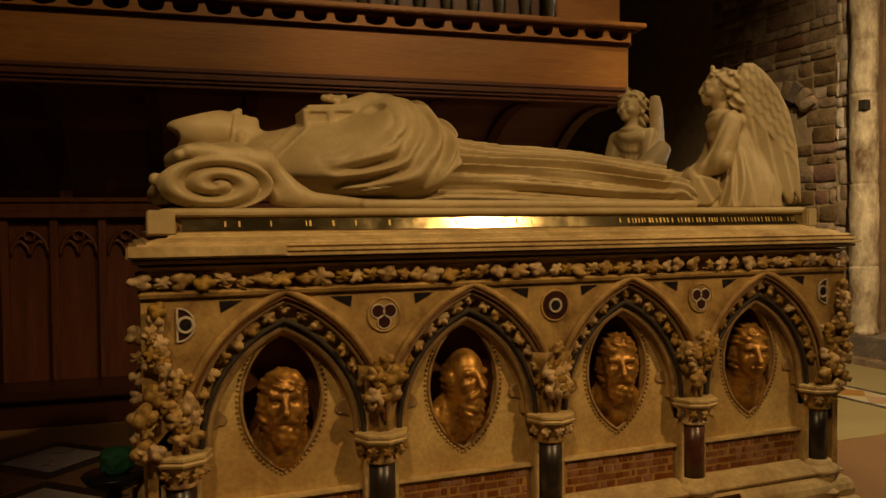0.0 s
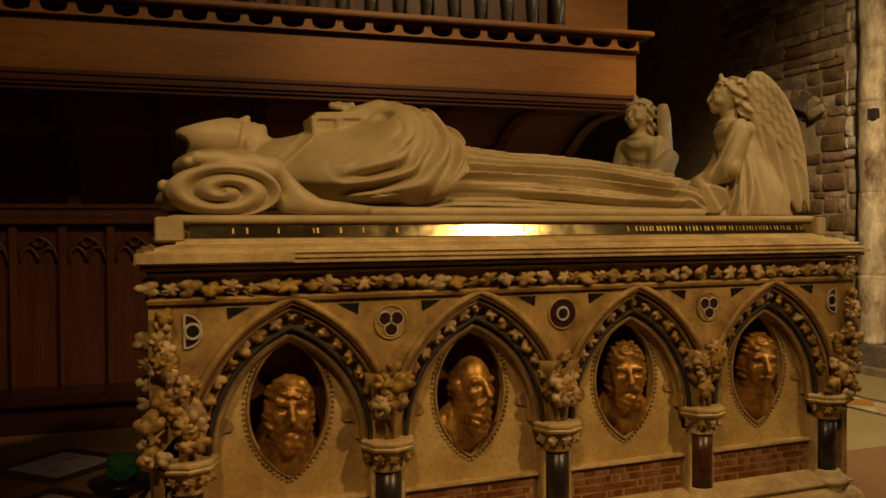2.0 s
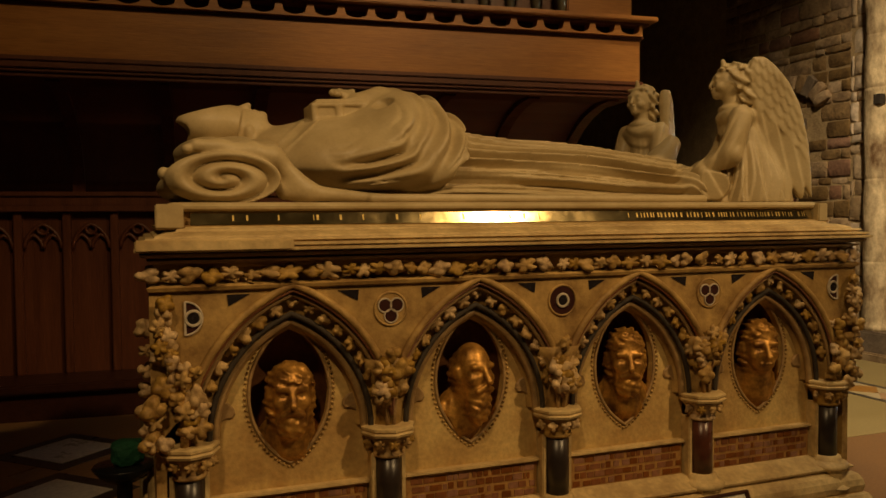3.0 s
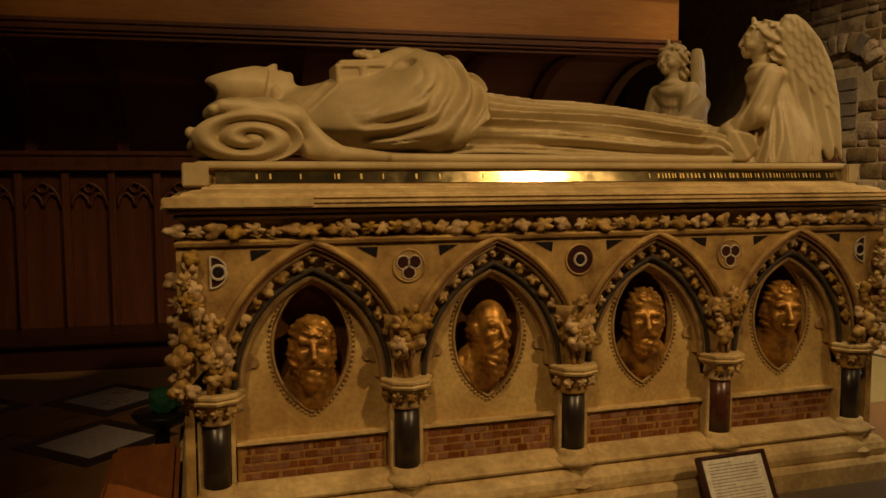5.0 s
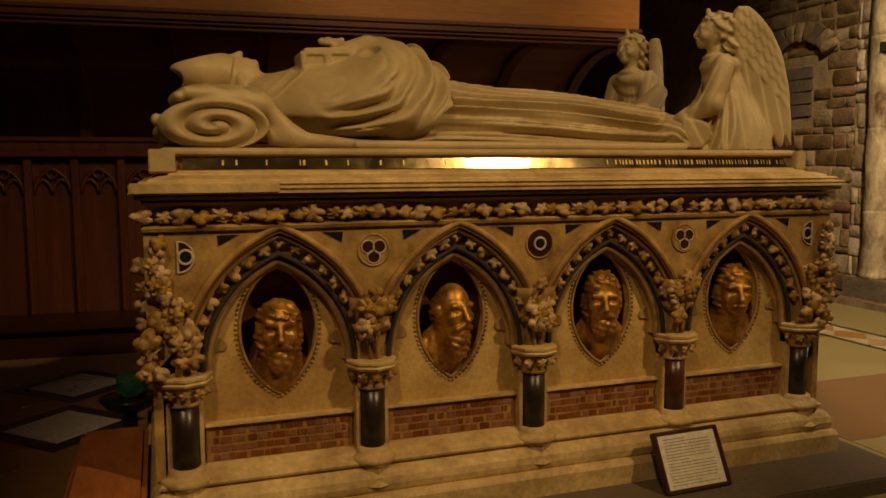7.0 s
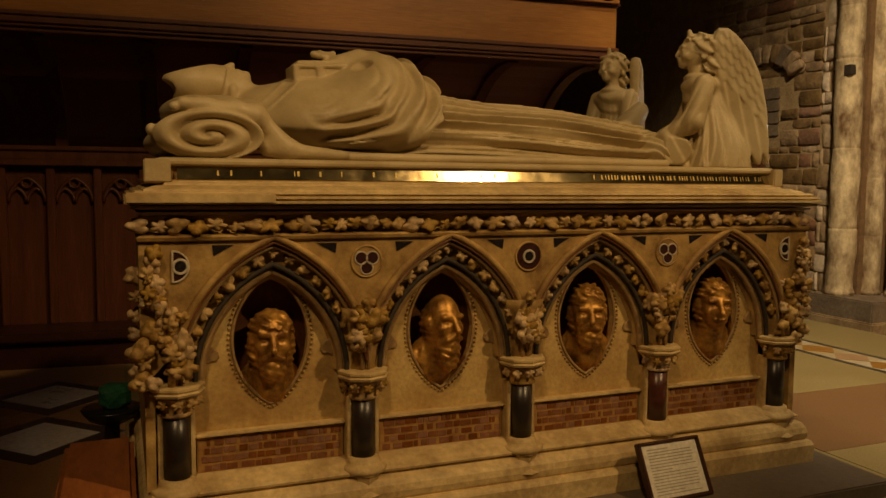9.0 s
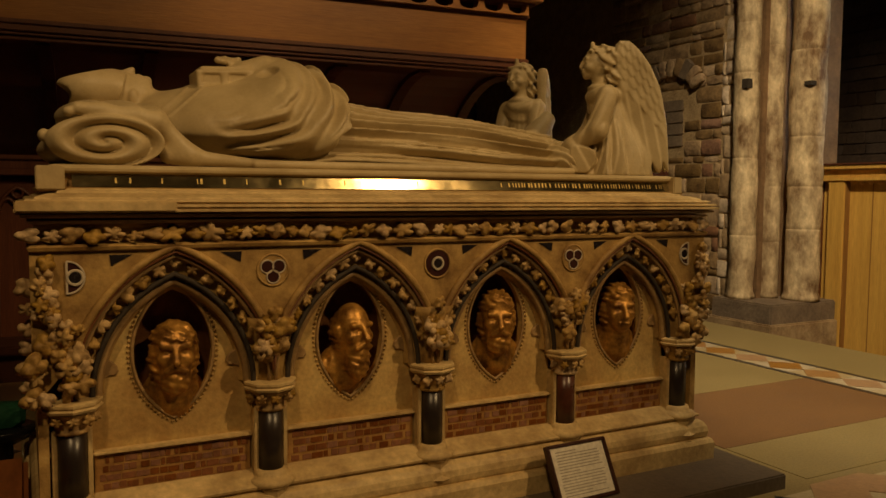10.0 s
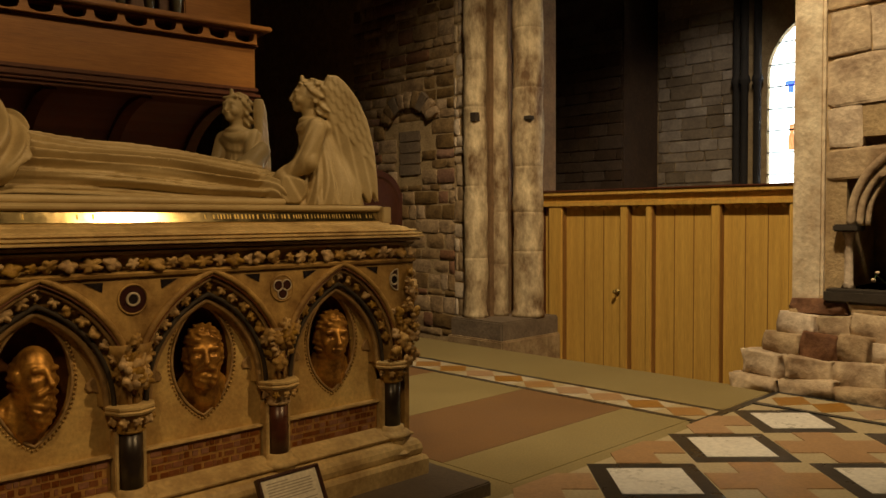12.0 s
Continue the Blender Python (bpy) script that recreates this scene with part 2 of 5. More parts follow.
def tube(bm, pts, r, seg=8, closed=False, squash=1.0):
    pts = [Vector(p) for p in pts]
    loops = []
    n = len(pts)
    for i, p in enumerate(pts):
        a = pts[(i - 1) % n] if closed or i else p
        b = pts[(i + 1) % n] if closed or i < n - 1 else p
        t = (b - a).normalized()
        side = t.cross(Vector((0, 1, 0)))
        side = side.normalized() if side.length > 1e-4 else Vector((1, 0, 0))
        up = side.cross(t).normalized()
        loops.append([p + side * r * math.cos(2 * math.pi * k / seg) + up * r * squash * math.sin(2 * math.pi * k / seg) for k in range(seg)])
    return rings(bm, loops, closed=closed)


def footprint(bm, profile, x0, x1, y0, y1):
    """A moulded block: (offset outwards, height) pairs carried round a rectangle."""
    loops = [[(x0 - o, y0 - o, z), (x1 + o, y0 - o, z), (x1 + o, y1 + o, z), (x0 - o, y1 + o, z)] for o, z in profile]
    return rings(bm, loops)


def run(bm, profile, x0, x1):
    """A moulding along x from a closed (y, z) profile."""
    return rings(bm, [[(x, y, z) for y, z in profile] for x in (x0, x1)])


def run_y(bm, profile, y0, y1):
    return rings(bm, [[(x, y, z) for x, z in profile] for y in (y0, y1)])


def stone_mesh(name, material, seed, rough=0.03, edge=0.07):
    """A unit block with worn corners and an uneven face."""
    rnd = random.Random(seed)
    bm = bmesh.new()
    bmesh.ops.create_cube(bm, size=1)
    bmesh.ops.bevel(bm, geom=bm.edges[:], offset=edge, segments=1 if edge < 0.1 else 2, affect="EDGES")
    for v in bm.verts:
        v.co += Vector([rnd.uniform(-rough, rough) for _ in range(3)])
    return mesh_of(name, bm, material)


def boulder_mesh(name, material, seed, power=0.5, detail=1):
    """A unit stone with rounded edges and an uneven skin."""
    bm = bmesh.new()
    bmesh.ops.create_icosphere(bm, subdivisions=detail, radius=1)
    for v in bm.verts:
        v.co = Vector([math.copysign(abs(c) ** power, c) * 0.5 for c in v.co]) * (1 + 0.13 * noise.noise(v.co * 1.7 + Vector((seed * 3.7, 0, 0))) + 0.05 * noise.noise(v.co * 5.3 + Vector((0, seed * 2.9, 0))))
    return mesh_of(name, bm, material, True)


# ---- sculpture: a field of distances turned into one skin ----


def skin(name, field, lo, hi, step, material, passes=1):
    lo, hi = np.array(lo, float), np.array(hi, float)
    n = np.ceil((hi - lo) / step).astype(int) + 1
    ax = [lo[i] + step * np.arange(n[i]) for i in range(3)]
    X, Y, Z = np.meshgrid(*ax, indexing="ij", sparse=False)
    V = field(X.astype(np.float32), Y.astype(np.float32), Z.astype(np.float32)).astype(np.float64)
    V[0], V[-1], V[:, 0], V[:, -1], V[:, :, 0], V[:, :, -1] = 1, 1, 1, 1, 1, 1
    inside = V < 0
    c = [slice(0, -1), slice(1, None)]
    count = sum(inside[c[i], c[j], c[k]].astype(int) for i in (0, 1) for j in (0, 1) for k in (0, 1))
    active = (count > 0) & (count < 8)
    ids = -np.ones(active.shape, int)
    ids[active] = np.arange(active.sum())
    I = np.argwhere(active)
    acc, num = np.zeros((len(I), 3)), np.zeros(len(I))
    corners = [(i, j, k) for i in (0, 1) for j in (0, 1) for k in (0, 1)]
    for a in corners:
        for d in range(3):
            if a[d] == 0:
                b = list(a)
                b[d] = 1
                va = V[I[:, 0] + a[0], I[:, 1] + a[1], I[:, 2] + a[2]]
                vb = V[I[:, 0] + b[0], I[:, 1] + b[1], I[:, 2] + b[2]]
                cross = (va < 0) != (vb < 0)
                t = np.where(cross, va / np.where(va == vb, 1, va - vb), 0)
                p = np.tile(np.array(a, float), (len(I), 1))
                p[:, d] = t
                acc[cross] += p[cross]
                num[cross] += 1
    verts = lo + step * (I + acc / num[:, None])
    faces = []
    for d in range(3):
        e, f = (d + 1) % 3, (d + 2) % 3
        sa, sb = [slice(None)] * 3, [slice(None)] * 3
        sa[d], sb[d] = slice(0, -1), slice(1, None)
        for flip in (False, True):
            A, B = inside[tuple(sa)], inside[tuple(sb)]
            E = np.argwhere((A & ~B) if not flip else (~A & B))
            E = E[(E[:, e] > 0) & (E[:, f] > 0)]
            quad = []
            for de, df in ((0, 0), (1, 0), (1, 1), (0, 1)):
                q = E.copy()
                q[:, e] -= de
                q[:, f] -= df
                quad.append(ids[q[:, 0], q[:, 1], q[:, 2]])
            q = np.stack(quad, 1)
            faces.append(q[:, ::-1] if flip else q)
    faces = np.concatenate(faces)
    faces = faces[(faces >= 0).all(1)]
    # ease out the steps of the grid
    for _ in range(passes):
        total, links = np.zeros_like(verts), np.zeros(len(verts))
        for i in range(4):
            for j in ((i + 1) % 4, (i + 3) % 4):
                np.add.at(total, faces[:, i], verts[faces[:, j]])
                np.add.at(links, faces[:, i], 1)
        verts = 0.5 * verts + 0.5 * total / np.maximum(links, 1)[:, None]
    me = bpy.data.meshes.new(name)
    me.from_pydata(verts.tolist(), [], faces.tolist())
    me.materials.append(M[material])
    me.shade_smooth()
    return new(name, me)


def ell(X, Y, Z, c, r):
    a, b, d = (X - c[0]) / r[0], (Y - c[1]) / r[1], (Z - c[2]) / r[2]
    k0 = np.sqrt(a * a + b * b + d * d) + 1e-6
    k1 = np.sqrt((a / r[0]) ** 2 + (b / r[1]) ** 2 + (d / r[2]) ** 2) + 1e-6
    return k0 * (k0 - 1) / k1


def rod(X, Y, Z, a, b, ra, rb):
    a, b = np.array(a), np.array(b)
    d = b - a
    t = np.clip(((X - a[0]) * d[0] + (Y - a[1]) * d[1] + (Z - a[2]) * d[2]) / (d @ d), 0, 1)
    return np.sqrt((X - a[0] - t * d[0]) ** 2 + (Y - a[1] - t * d[1]) ** 2 + (Z - a[2] - t * d[2]) ** 2) - (ra + (rb - ra) * t)


def brick_field(X, Y, Z, c, h, r):
    q = [np.abs(A - c[i]) - (h[i] - r) for i, A in enumerate((X, Y, Z))]
    out = np.sqrt(sum(np.maximum(v, 0) ** 2 for v in q))
    return out + np.minimum(np.maximum(np.maximum(q[0], q[1]), q[2]), 0) - r


def melt(a, b, k=0.03):
    h = np.clip(0.5 + 0.5 * (b - a) / k, 0, 1)
    return b + (a - b) * h - k * h * (1 - h)


def lap(s, soft=0.26):
    """Overlapping cloth: rises slowly, then drops over a short edge; period 1."""
    f = s - np.floor(s)
    e = np.clip((f - 1 + soft) / soft, 0, 1)
    return f * (1 + 1.35 * soft) * (1 - e * e * (3 - 2 * e))


def curve_through(x, xs, ys, soft=0.03):
    """Values between the given ones, rounded at the joints."""
    fine = np.linspace(xs[0] - 0.1, xs[-1] + 0.1, 600)
    step = fine[1] - fine[0]
    k = np.arange(-90, 91) * step
    g = np.exp(-0.5 * (k / soft) ** 2)
    tab = np.convolve(np.pad(np.interp(fine, xs, ys), 90, mode="edge"), g / g.sum(), mode="valid")
    return np.interp(x, fine, tab)


def pleat(s):
    """A fold: rounded crest, sharp valley; 0 in the valley, 1 on the crest."""
    return np.abs(np.sin(s)) ** 0.7

# ---- structure ----
# the raised floor, its step to the east and the lower aisle
setting("floor", new_box(-6.5, 4.4, -8.5, 8.6, -0.5, -0.002), "flag_olive", "olive brown stone floor of the raised sanctuary")
setting("floor_east", new_box(4.4, 6.2, -8.5, -0.18, -0.5, -0.002), "flag_olive", "stone floor beside the masonry pier")
setting("ground", new_box(4.4, 14.0, -8.5, 9.0, -0.62, -0.5), "flag_grey", "lower stone floor of the dark side aisle")
# the loft's shadow is put into this wall's near-black colour
setting("wall_north", new_box(-6.9, 5.6, 8.6, 9.0, -0.5, 8.0), "aisle_shaded", "stone back wall deep behind the organ loft, shade put into its dark colour")
# unseen walls and ceiling, added to enclose the lamps' bounced light
setting("wall_west", new_box(-6.9, -6.5, -8.9, 8.6, -0.5, 8.0), "plaster", "unseen plain wall added to close the room")
setting("wall_south", new_box(-6.9, 14.0, -8.9, -8.5, -0.5, 8.0), "plaster", "unseen plain wall added to close the room")
setting("ceiling", new_box(-6.9, 14.0, -8.9, 9.0, 8.0, 8.3), "oak_dark", "unseen dark ceiling added to close the room")
setting("wall_east_south", new_box(5.2, 6.0, -8.5, -1.75, -0.5, 8.0), "plaster", "unseen plain wall added to close the room")
setting("wall_aisle_north", new_box(5.6, 14.0, 8.6, 9.0, -0.5, 8.0), "aisle_stone", "dark stone wall at the end of the aisle")


# ---- tomb chest ----
TOMB = thing("tomb_chest", (0, 0.58, 0), "carved cream stone tomb chest with pointed arcade and dark marble shafts", "tomb")
SPRING, BAY = 0.585, 0.6
CENTRES = (-0.9, -0.3, 0.3, 0.9)


def arch_curve(w, h, n=14):
    """Pointed arch from the left springing over the apex to the right one: (dx, dz)."""
    R = (w * w + h * h) / (2 * w)
    c = R - w
    a1 = math.acos(c / R)
    left = [(c - R * math.cos(a1 * i / n), R * math.sin(a1 * i / n)) for i in range(n + 1)]
    return left + [(-x, z) for x, z in left[-2::-1]]


def arch_height(w, h, x):
    R = (w * w + h * h) / (2 * w)
    c = R - w
    d = R * R - (abs(x) + c) ** 2
    return math.sqrt(d) if d > 0 else 0.0


# stepped plinth
bm = bmesh.new()
footprint(bm, [(0.062, 0.06), (0.064, 0.13), (0.055, 0.146), (0.03, 0.15)], -1.27, 1.27, 0.0, 1.16)
part("bottom_step", bm, "plinth_stone", TOMB, "worn chipped stone bottom step")
bm = bmesh.new()
footprint(bm, [(0.036, 0.148), (0.042, 0.158), (0.045, 0.178), (0.04, 0.2), (0.028, 0.218), (0.01, 0.228), (0.004, 0.229), (0.003, 0.236), (0.014, 0.24),
               (0.016, 0.248), (0.008, 0.254), (-0.002, 0.257), (-0.06, 0.283), (-0.09, 0.284)], -1.27, 1.27, 0.0, 1.16)
part("plinth", bm, "plinth_stone", TOMB, "moulded pale stone plinth")
# core behind the arcade
part("core", new_box(-1.27, 1.27, 0.2, 1.0, 0.26, 1.1), "panel_stone", TOMB)
# end walls
part("end_wall", new_box(-1.29, -1.262, 0.02, 1.14, 0.26, 1.05), "tomb_stone", TOMB)
part("end_wall", new_box(1.262, 1.29, 0.02, 1.14, 0.26, 1.05), "tomb_stone", TOMB)

VW, VH, VZ = 0.124, 0.215, 0.70


def vesica(u):
    """Half height of the almond opening at offset u from its axis."""
    R = (VW * VW + VH * VH) / (2 * VW)
    d = R * R - (abs(u) + R - VW) ** 2
    return math.sqrt(d) if d > 0 else 0.0


# arcade wall, bay by bay
for cx in CENTRES:
    # spandrel plate over the arch
    bm = bmesh.new()
    W, H = 0.312, 0.45
    edge0, edge1 = cx - 0.3, cx + 0.3
    if cx < -0.6:
        edge0 = -1.3
    if cx > 0.6:
        edge1 = 1.3
    pts = [(edge0, SPRING + 0.1 if abs(edge0) < 1.2 else SPRING)] + [(cx + x, SPRING + z) for x, z in arch_curve(W - 0.004, H - 0.006) if abs(x) < 0.2999] + [(edge1, SPRING + 0.1 if abs(edge1) < 1.2 else SPRING)]
    line = pts + [(edge1, 1.04), (edge0, 1.04)]
    rings(bm, [[(x, y, z) for x, z in line] for y in (0.0, 0.1)])
    part("spandrel", bm, "tomb_stone", TOMB)
    # recessed panel with an almond opening
    bm = bmesh.new()
    xs = sorted({round(v, 4) for v in [-0.25 + 0.5 * i / 40 for i in range(41)] + [-VW, VW]})
    for a, b in zip(xs, xs[1:]):
        ta, tb = (min(SPRING + arch_height(0.29, 0.44, x), 1.03) for x in (a, b))
        if abs(a) < VW + 1e-6 and abs(b) < VW + 1e-6:
            for lo_a, lo_b, hi_a, hi_b in ((0.40, 0.40, VZ - vesica(a), VZ - vesica(b)), (VZ + vesica(a), VZ + vesica(b), max(ta, VZ + vesica(a)), max(tb, VZ + vesica(b)))):
                rings(bm, [[(cx + a, y, lo_a), (cx + b, y, lo_b), (cx + b, y, hi_b + 1e-4), (cx + a, y, hi_a + 1e-4)] for y in (0.085, 0.115)])
        else:
            rings(bm, [[(cx + a, y, 0.40), (cx + b, y, 0.40), (cx + b, y, tb + 1e-4), (cx + a, y, ta + 1e-4)] for y in (0.085, 0.115)])
    part("panel", bm, "panel_stone", TOMB, "pale recessed panel with almond opening")
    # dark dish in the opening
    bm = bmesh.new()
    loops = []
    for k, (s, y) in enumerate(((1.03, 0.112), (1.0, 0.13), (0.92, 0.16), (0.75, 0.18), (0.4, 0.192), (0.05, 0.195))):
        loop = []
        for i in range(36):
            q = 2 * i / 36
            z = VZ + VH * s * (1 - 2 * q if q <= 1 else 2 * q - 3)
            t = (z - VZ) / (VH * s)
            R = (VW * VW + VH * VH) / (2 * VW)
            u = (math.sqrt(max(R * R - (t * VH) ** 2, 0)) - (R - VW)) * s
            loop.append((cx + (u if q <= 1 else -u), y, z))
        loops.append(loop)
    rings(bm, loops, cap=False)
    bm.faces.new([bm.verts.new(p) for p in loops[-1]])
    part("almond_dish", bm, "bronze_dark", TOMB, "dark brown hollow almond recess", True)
    # rim and beading round the almond
    R = (VW * VW + VH * VH) / (2 * VW)
    phi = math.asin(VH / R)
    rim = [(cx - (R - VW) + R * math.cos(phi * (1 - 2 * i / 20)), 0.083, VZ + R * math.sin(phi * (1 - 2 * i / 20))) for i in range(21)]
    rim += [(2 * cx - x, y, z) for x, y, z in rim[-2:0:-1]]
    part("almond_rim", tube(bmesh.new(), rim, 0.006, 6, True), "gilt_roll", TOMB, "", True)
    bm = bmesh.new()
    R2, phi2 = R + 0.012, math.asin((VH + 0.014) / (R + 0.012))
    for side in (-1, 1):
        for i in range(34):
            a = phi2 * (1 - 2 * (i + 0.5) / 34)
            bmesh.ops.create_icosphere(bm, subdivisions=1, radius=0.0052, matrix=Matrix.Translation(
                (cx + side * (R2 * math.cos(a) - (R - VW)), 0.082, VZ + R2 * math.sin(a))))
    tagged(part("beading", bm, "tomb_stone", TOMB, "tiny stone beads edging the almond", True), kind="stuff")
    # arch orders
    for nm, w, h, y, r, mt in (("hood_roll", 0.314, 0.455, -0.004, 0.012, "tomb_stone"), ("hood_groove", 0.301, 0.438, -0.002, 0.0045, "inscription_ink"), ("hood_fillet", 0.290, 0.425, 0.012, 0.007, "gilt_roll"),
                               ("dark_roll", 0.243, 0.365, 0.035, 0.009, "dark_paint"), ("inner_roll", 0.226, 0.342, 0.055, 0.013, "gilt_roll")):
        pts = [(cx + x, y, SPRING + z) for x, z in arch_curve(w, h) if abs(x) < 0.3 or abs(cx + x) > 1.2]
        if nm in ("dark_roll", "inner_roll"):
            pts = [(pts[0][0], y, SPRING - 0.01)] + pts + [(pts[-1][0], y, SPRING - 0.01)]
        part(nm, tube(bmesh.new(), pts, r, 8), mt, TOMB, "", True)
    # hollow between the orders
    bm = bmesh.new()
    a, b, c = arch_curve(0.298, 0.437), arch_curve(0.27, 0.4), arch_curve(0.25, 0.374)
    rings(bm, [[(cx + x, y, SPRING + z) for x, z in cv] for cv, y in ((a, 0.008), (b, 0.045), (c, 0.04), (arch_curve(0.235, 0.352), 0.05), (arch_curve(0.205, 0.312), 0.0845))], wrap=False, cap=False)
    part("hollow", bm, "tomb_stone", TOMB, "", True)
    for s in (-1, 1):
        bm = bmesh.new()
        lobe = [(0.236, 0.745), (0.222, 0.742), (0.206, 0.728), (0.198, 0.706), (0.196, 0.69), (0.182, 0.684), (0.167, 0.668), (0.163, 0.652), (0.170, 0.640), (0.186, 0.640), (0.202, 0.632), (0.216, 0.612), (0.226, 0.59), (0.236, 0.585)]
        loops = []
        for k, y in ((1.0, 0.09), (1.0, 0.081), (0.9, 0.077)):
            loops.append([(cx + s * (0.215 + (u - 0.215) * k), y, 0.668 + (v - 0.668) * k) for u, v in lobe])
        rings(bm, loops)
        part("cusp", bm, "gilt_roll", TOMB)
    # inscription
    x0, x1 = cx - 0.238, cx + 0.238
    part("inscription_panel", new_box(x0, x1, 0.07, 0.12, 0.280, 0.398), "inscription_ground", TOMB, "gilt panel with rows of worn dark red lettering")
    part("fillet", new_box(x0 - 0.005, x1 + 0.005, 0.055, 0.12, 0.400, 0.412, 0.003), "plinth_stone", TOMB)
    rnd = random.Random(int(cx * 10))
    for row in range(4):
        x = x0 + 0.01 + rnd.uniform(0, 0.03)
        z = 0.288 + row * 0.0275
        while x < x1 - 0.02:
            wdt = rnd.uniform(0.008, 0.042)
            wdt = min(wdt, x1 - 0.008 - x)
            part("letter_bar", new_box(x, x + wdt, 0.0675, 0.072, z, z + rnd.uniform(0.0165, 0.0205)), "inscription_ink", TOMB)
            x += wdt + rnd.choice((0.003, 0.004, 0.005, 0.014))

# string, cornice and slab
bm = bmesh.new()
footprint(bm, [(0.0, 1.03), (0.012, 1.034), (0.016, 1.044), (0.006, 1.05), (-0.012, 1.053), (-0.018, 1.06), (-0.018, 1.096), (-0.005, 1.104), (0.0, 1.112)], -1.29, 1.29, 0.0, 1.16)
part("string_course", bm, "tomb_stone", TOMB)
# darker than the cornice: the shadow beneath it is put into the colour
bm = bmesh.new()
footprint(bm, [(0.0, 1.108), (0.03, 1.114), (0.034, 1.121), (0.012, 1.1235)], -1.27, 1.25, 0.0, 1.16)
footprint(bm, [(0.01, 1.125), (0.05, 1.131), (0.052, 1.139), (0.03, 1.142)], -1.27, 1.25, 0.0, 1.16)
part("cornice_shadow_mould", bm, "gilt_roll", TOMB, "cornice moulding with the shade beneath painted into its darker colour")
bm = bmesh.new()
footprint(bm, [(0.03, 1.141), (0.066, 1.146), (0.066, 1.153), (0.048, 1.1545), (0.047, 1.158), (0.058, 1.160), (0.057, 1.167), (0.034, 1.1685), (0.033, 1.173), (0.041, 1.1745), (0.036, 1.181), (0.014, 1.1825), (0.012, 1.187), (0.006, 1.19),
               (-0.02, 1.198), (-0.045, 1.2), (-0.05, 1.207), (-0.07, 1.209), (-0.078, 1.214)], -1.27, 1.25, 0.0, 1.16)
part("cornice", bm, "plinth_stone", TOMB, "stepped pale stone cornice")
part("cornice_repair", new_box(-1.334, -0.905, -0.071, 0.0, 1.146, 1.178, 0.004), "plinth_stone", TOMB, "newer pale repair piece in the cornice")
bm = bmesh.new()
footprint(bm, [(-0.085, 1.205), (-0.083, 1.216), (-0.12, 1.218), (-0.125, 1.258), (-0.125, 1.262)], -1.36, 1.33, 0.0, 1.16)
part("slab_core", bm, "tomb_stone", TOMB)
bm = bmesh.new()
footprint(bm, [(-0.122, 1.258), (-0.106, 1.26), (-0.098, 1.266), (-0.097, 1.274), (-0.104, 1.282), (-0.12, 1.286), (-0.3, 1.287)], -1.345, 1.312, 0.0, 1.16)
part("slab", bm, "alabaster", TOMB, "pale slab with rounded edge")
# brass band set on the sloping side of the slab
bm = bmesh.new()
rings(bm, [[(x, 0.0985, 1.2185), (x, 0.1128, 1.2565), (x, 0.1300, 1.2565), (x, 0.1300, 1.2185)] for x in (-1.18, 1.185)])
BAND = part("brass_band", bm, "brass", TOMB, "polished brass band with worn engraved lettering")
rnd = random.Random(5)
x = -1.15
while x < 1.15:
    wd = rnd.uniform(0.003, 0.008)
    # lettering; crowded past x = 0.35 to imitate a golden reflection
    if rnd.random() < (0.2 if x < 0.35 else 0.8):
        bm = bmesh.new()
        rings(bm, [[(xx, 0.1025, 1.230), (xx, 0.1088, 1.247), (xx, 0.115, 1.247), (xx, 0.108, 1.230)] for xx in (x, x + wd)])
        part("letter_bar", bm, "brass_worn", BAND)
    x += wd + rnd.uniform(0.005, 0.016)
for sx in (-1, 1):
    a, b = (-1.278, -1.2) if sx < 0 else (1.19, 1.238)
    part("corner_block", new_box(a, b, 0.075, 0.16, 1.208, 1.28, 0.004), "alabaster", TOMB)

# columns
SHAFTS = ((-1.2, "marble_black"), (-0.6, "marble_black"), (0.0, "marble_black"), (0.6, "marble_red"), (1.2, "marble_black"))


def cap_wobble(u, z):
    return 0.05 * math.cos(u * 2 * math.pi * 8) if 0.5 < z < 0.56 else 0.0


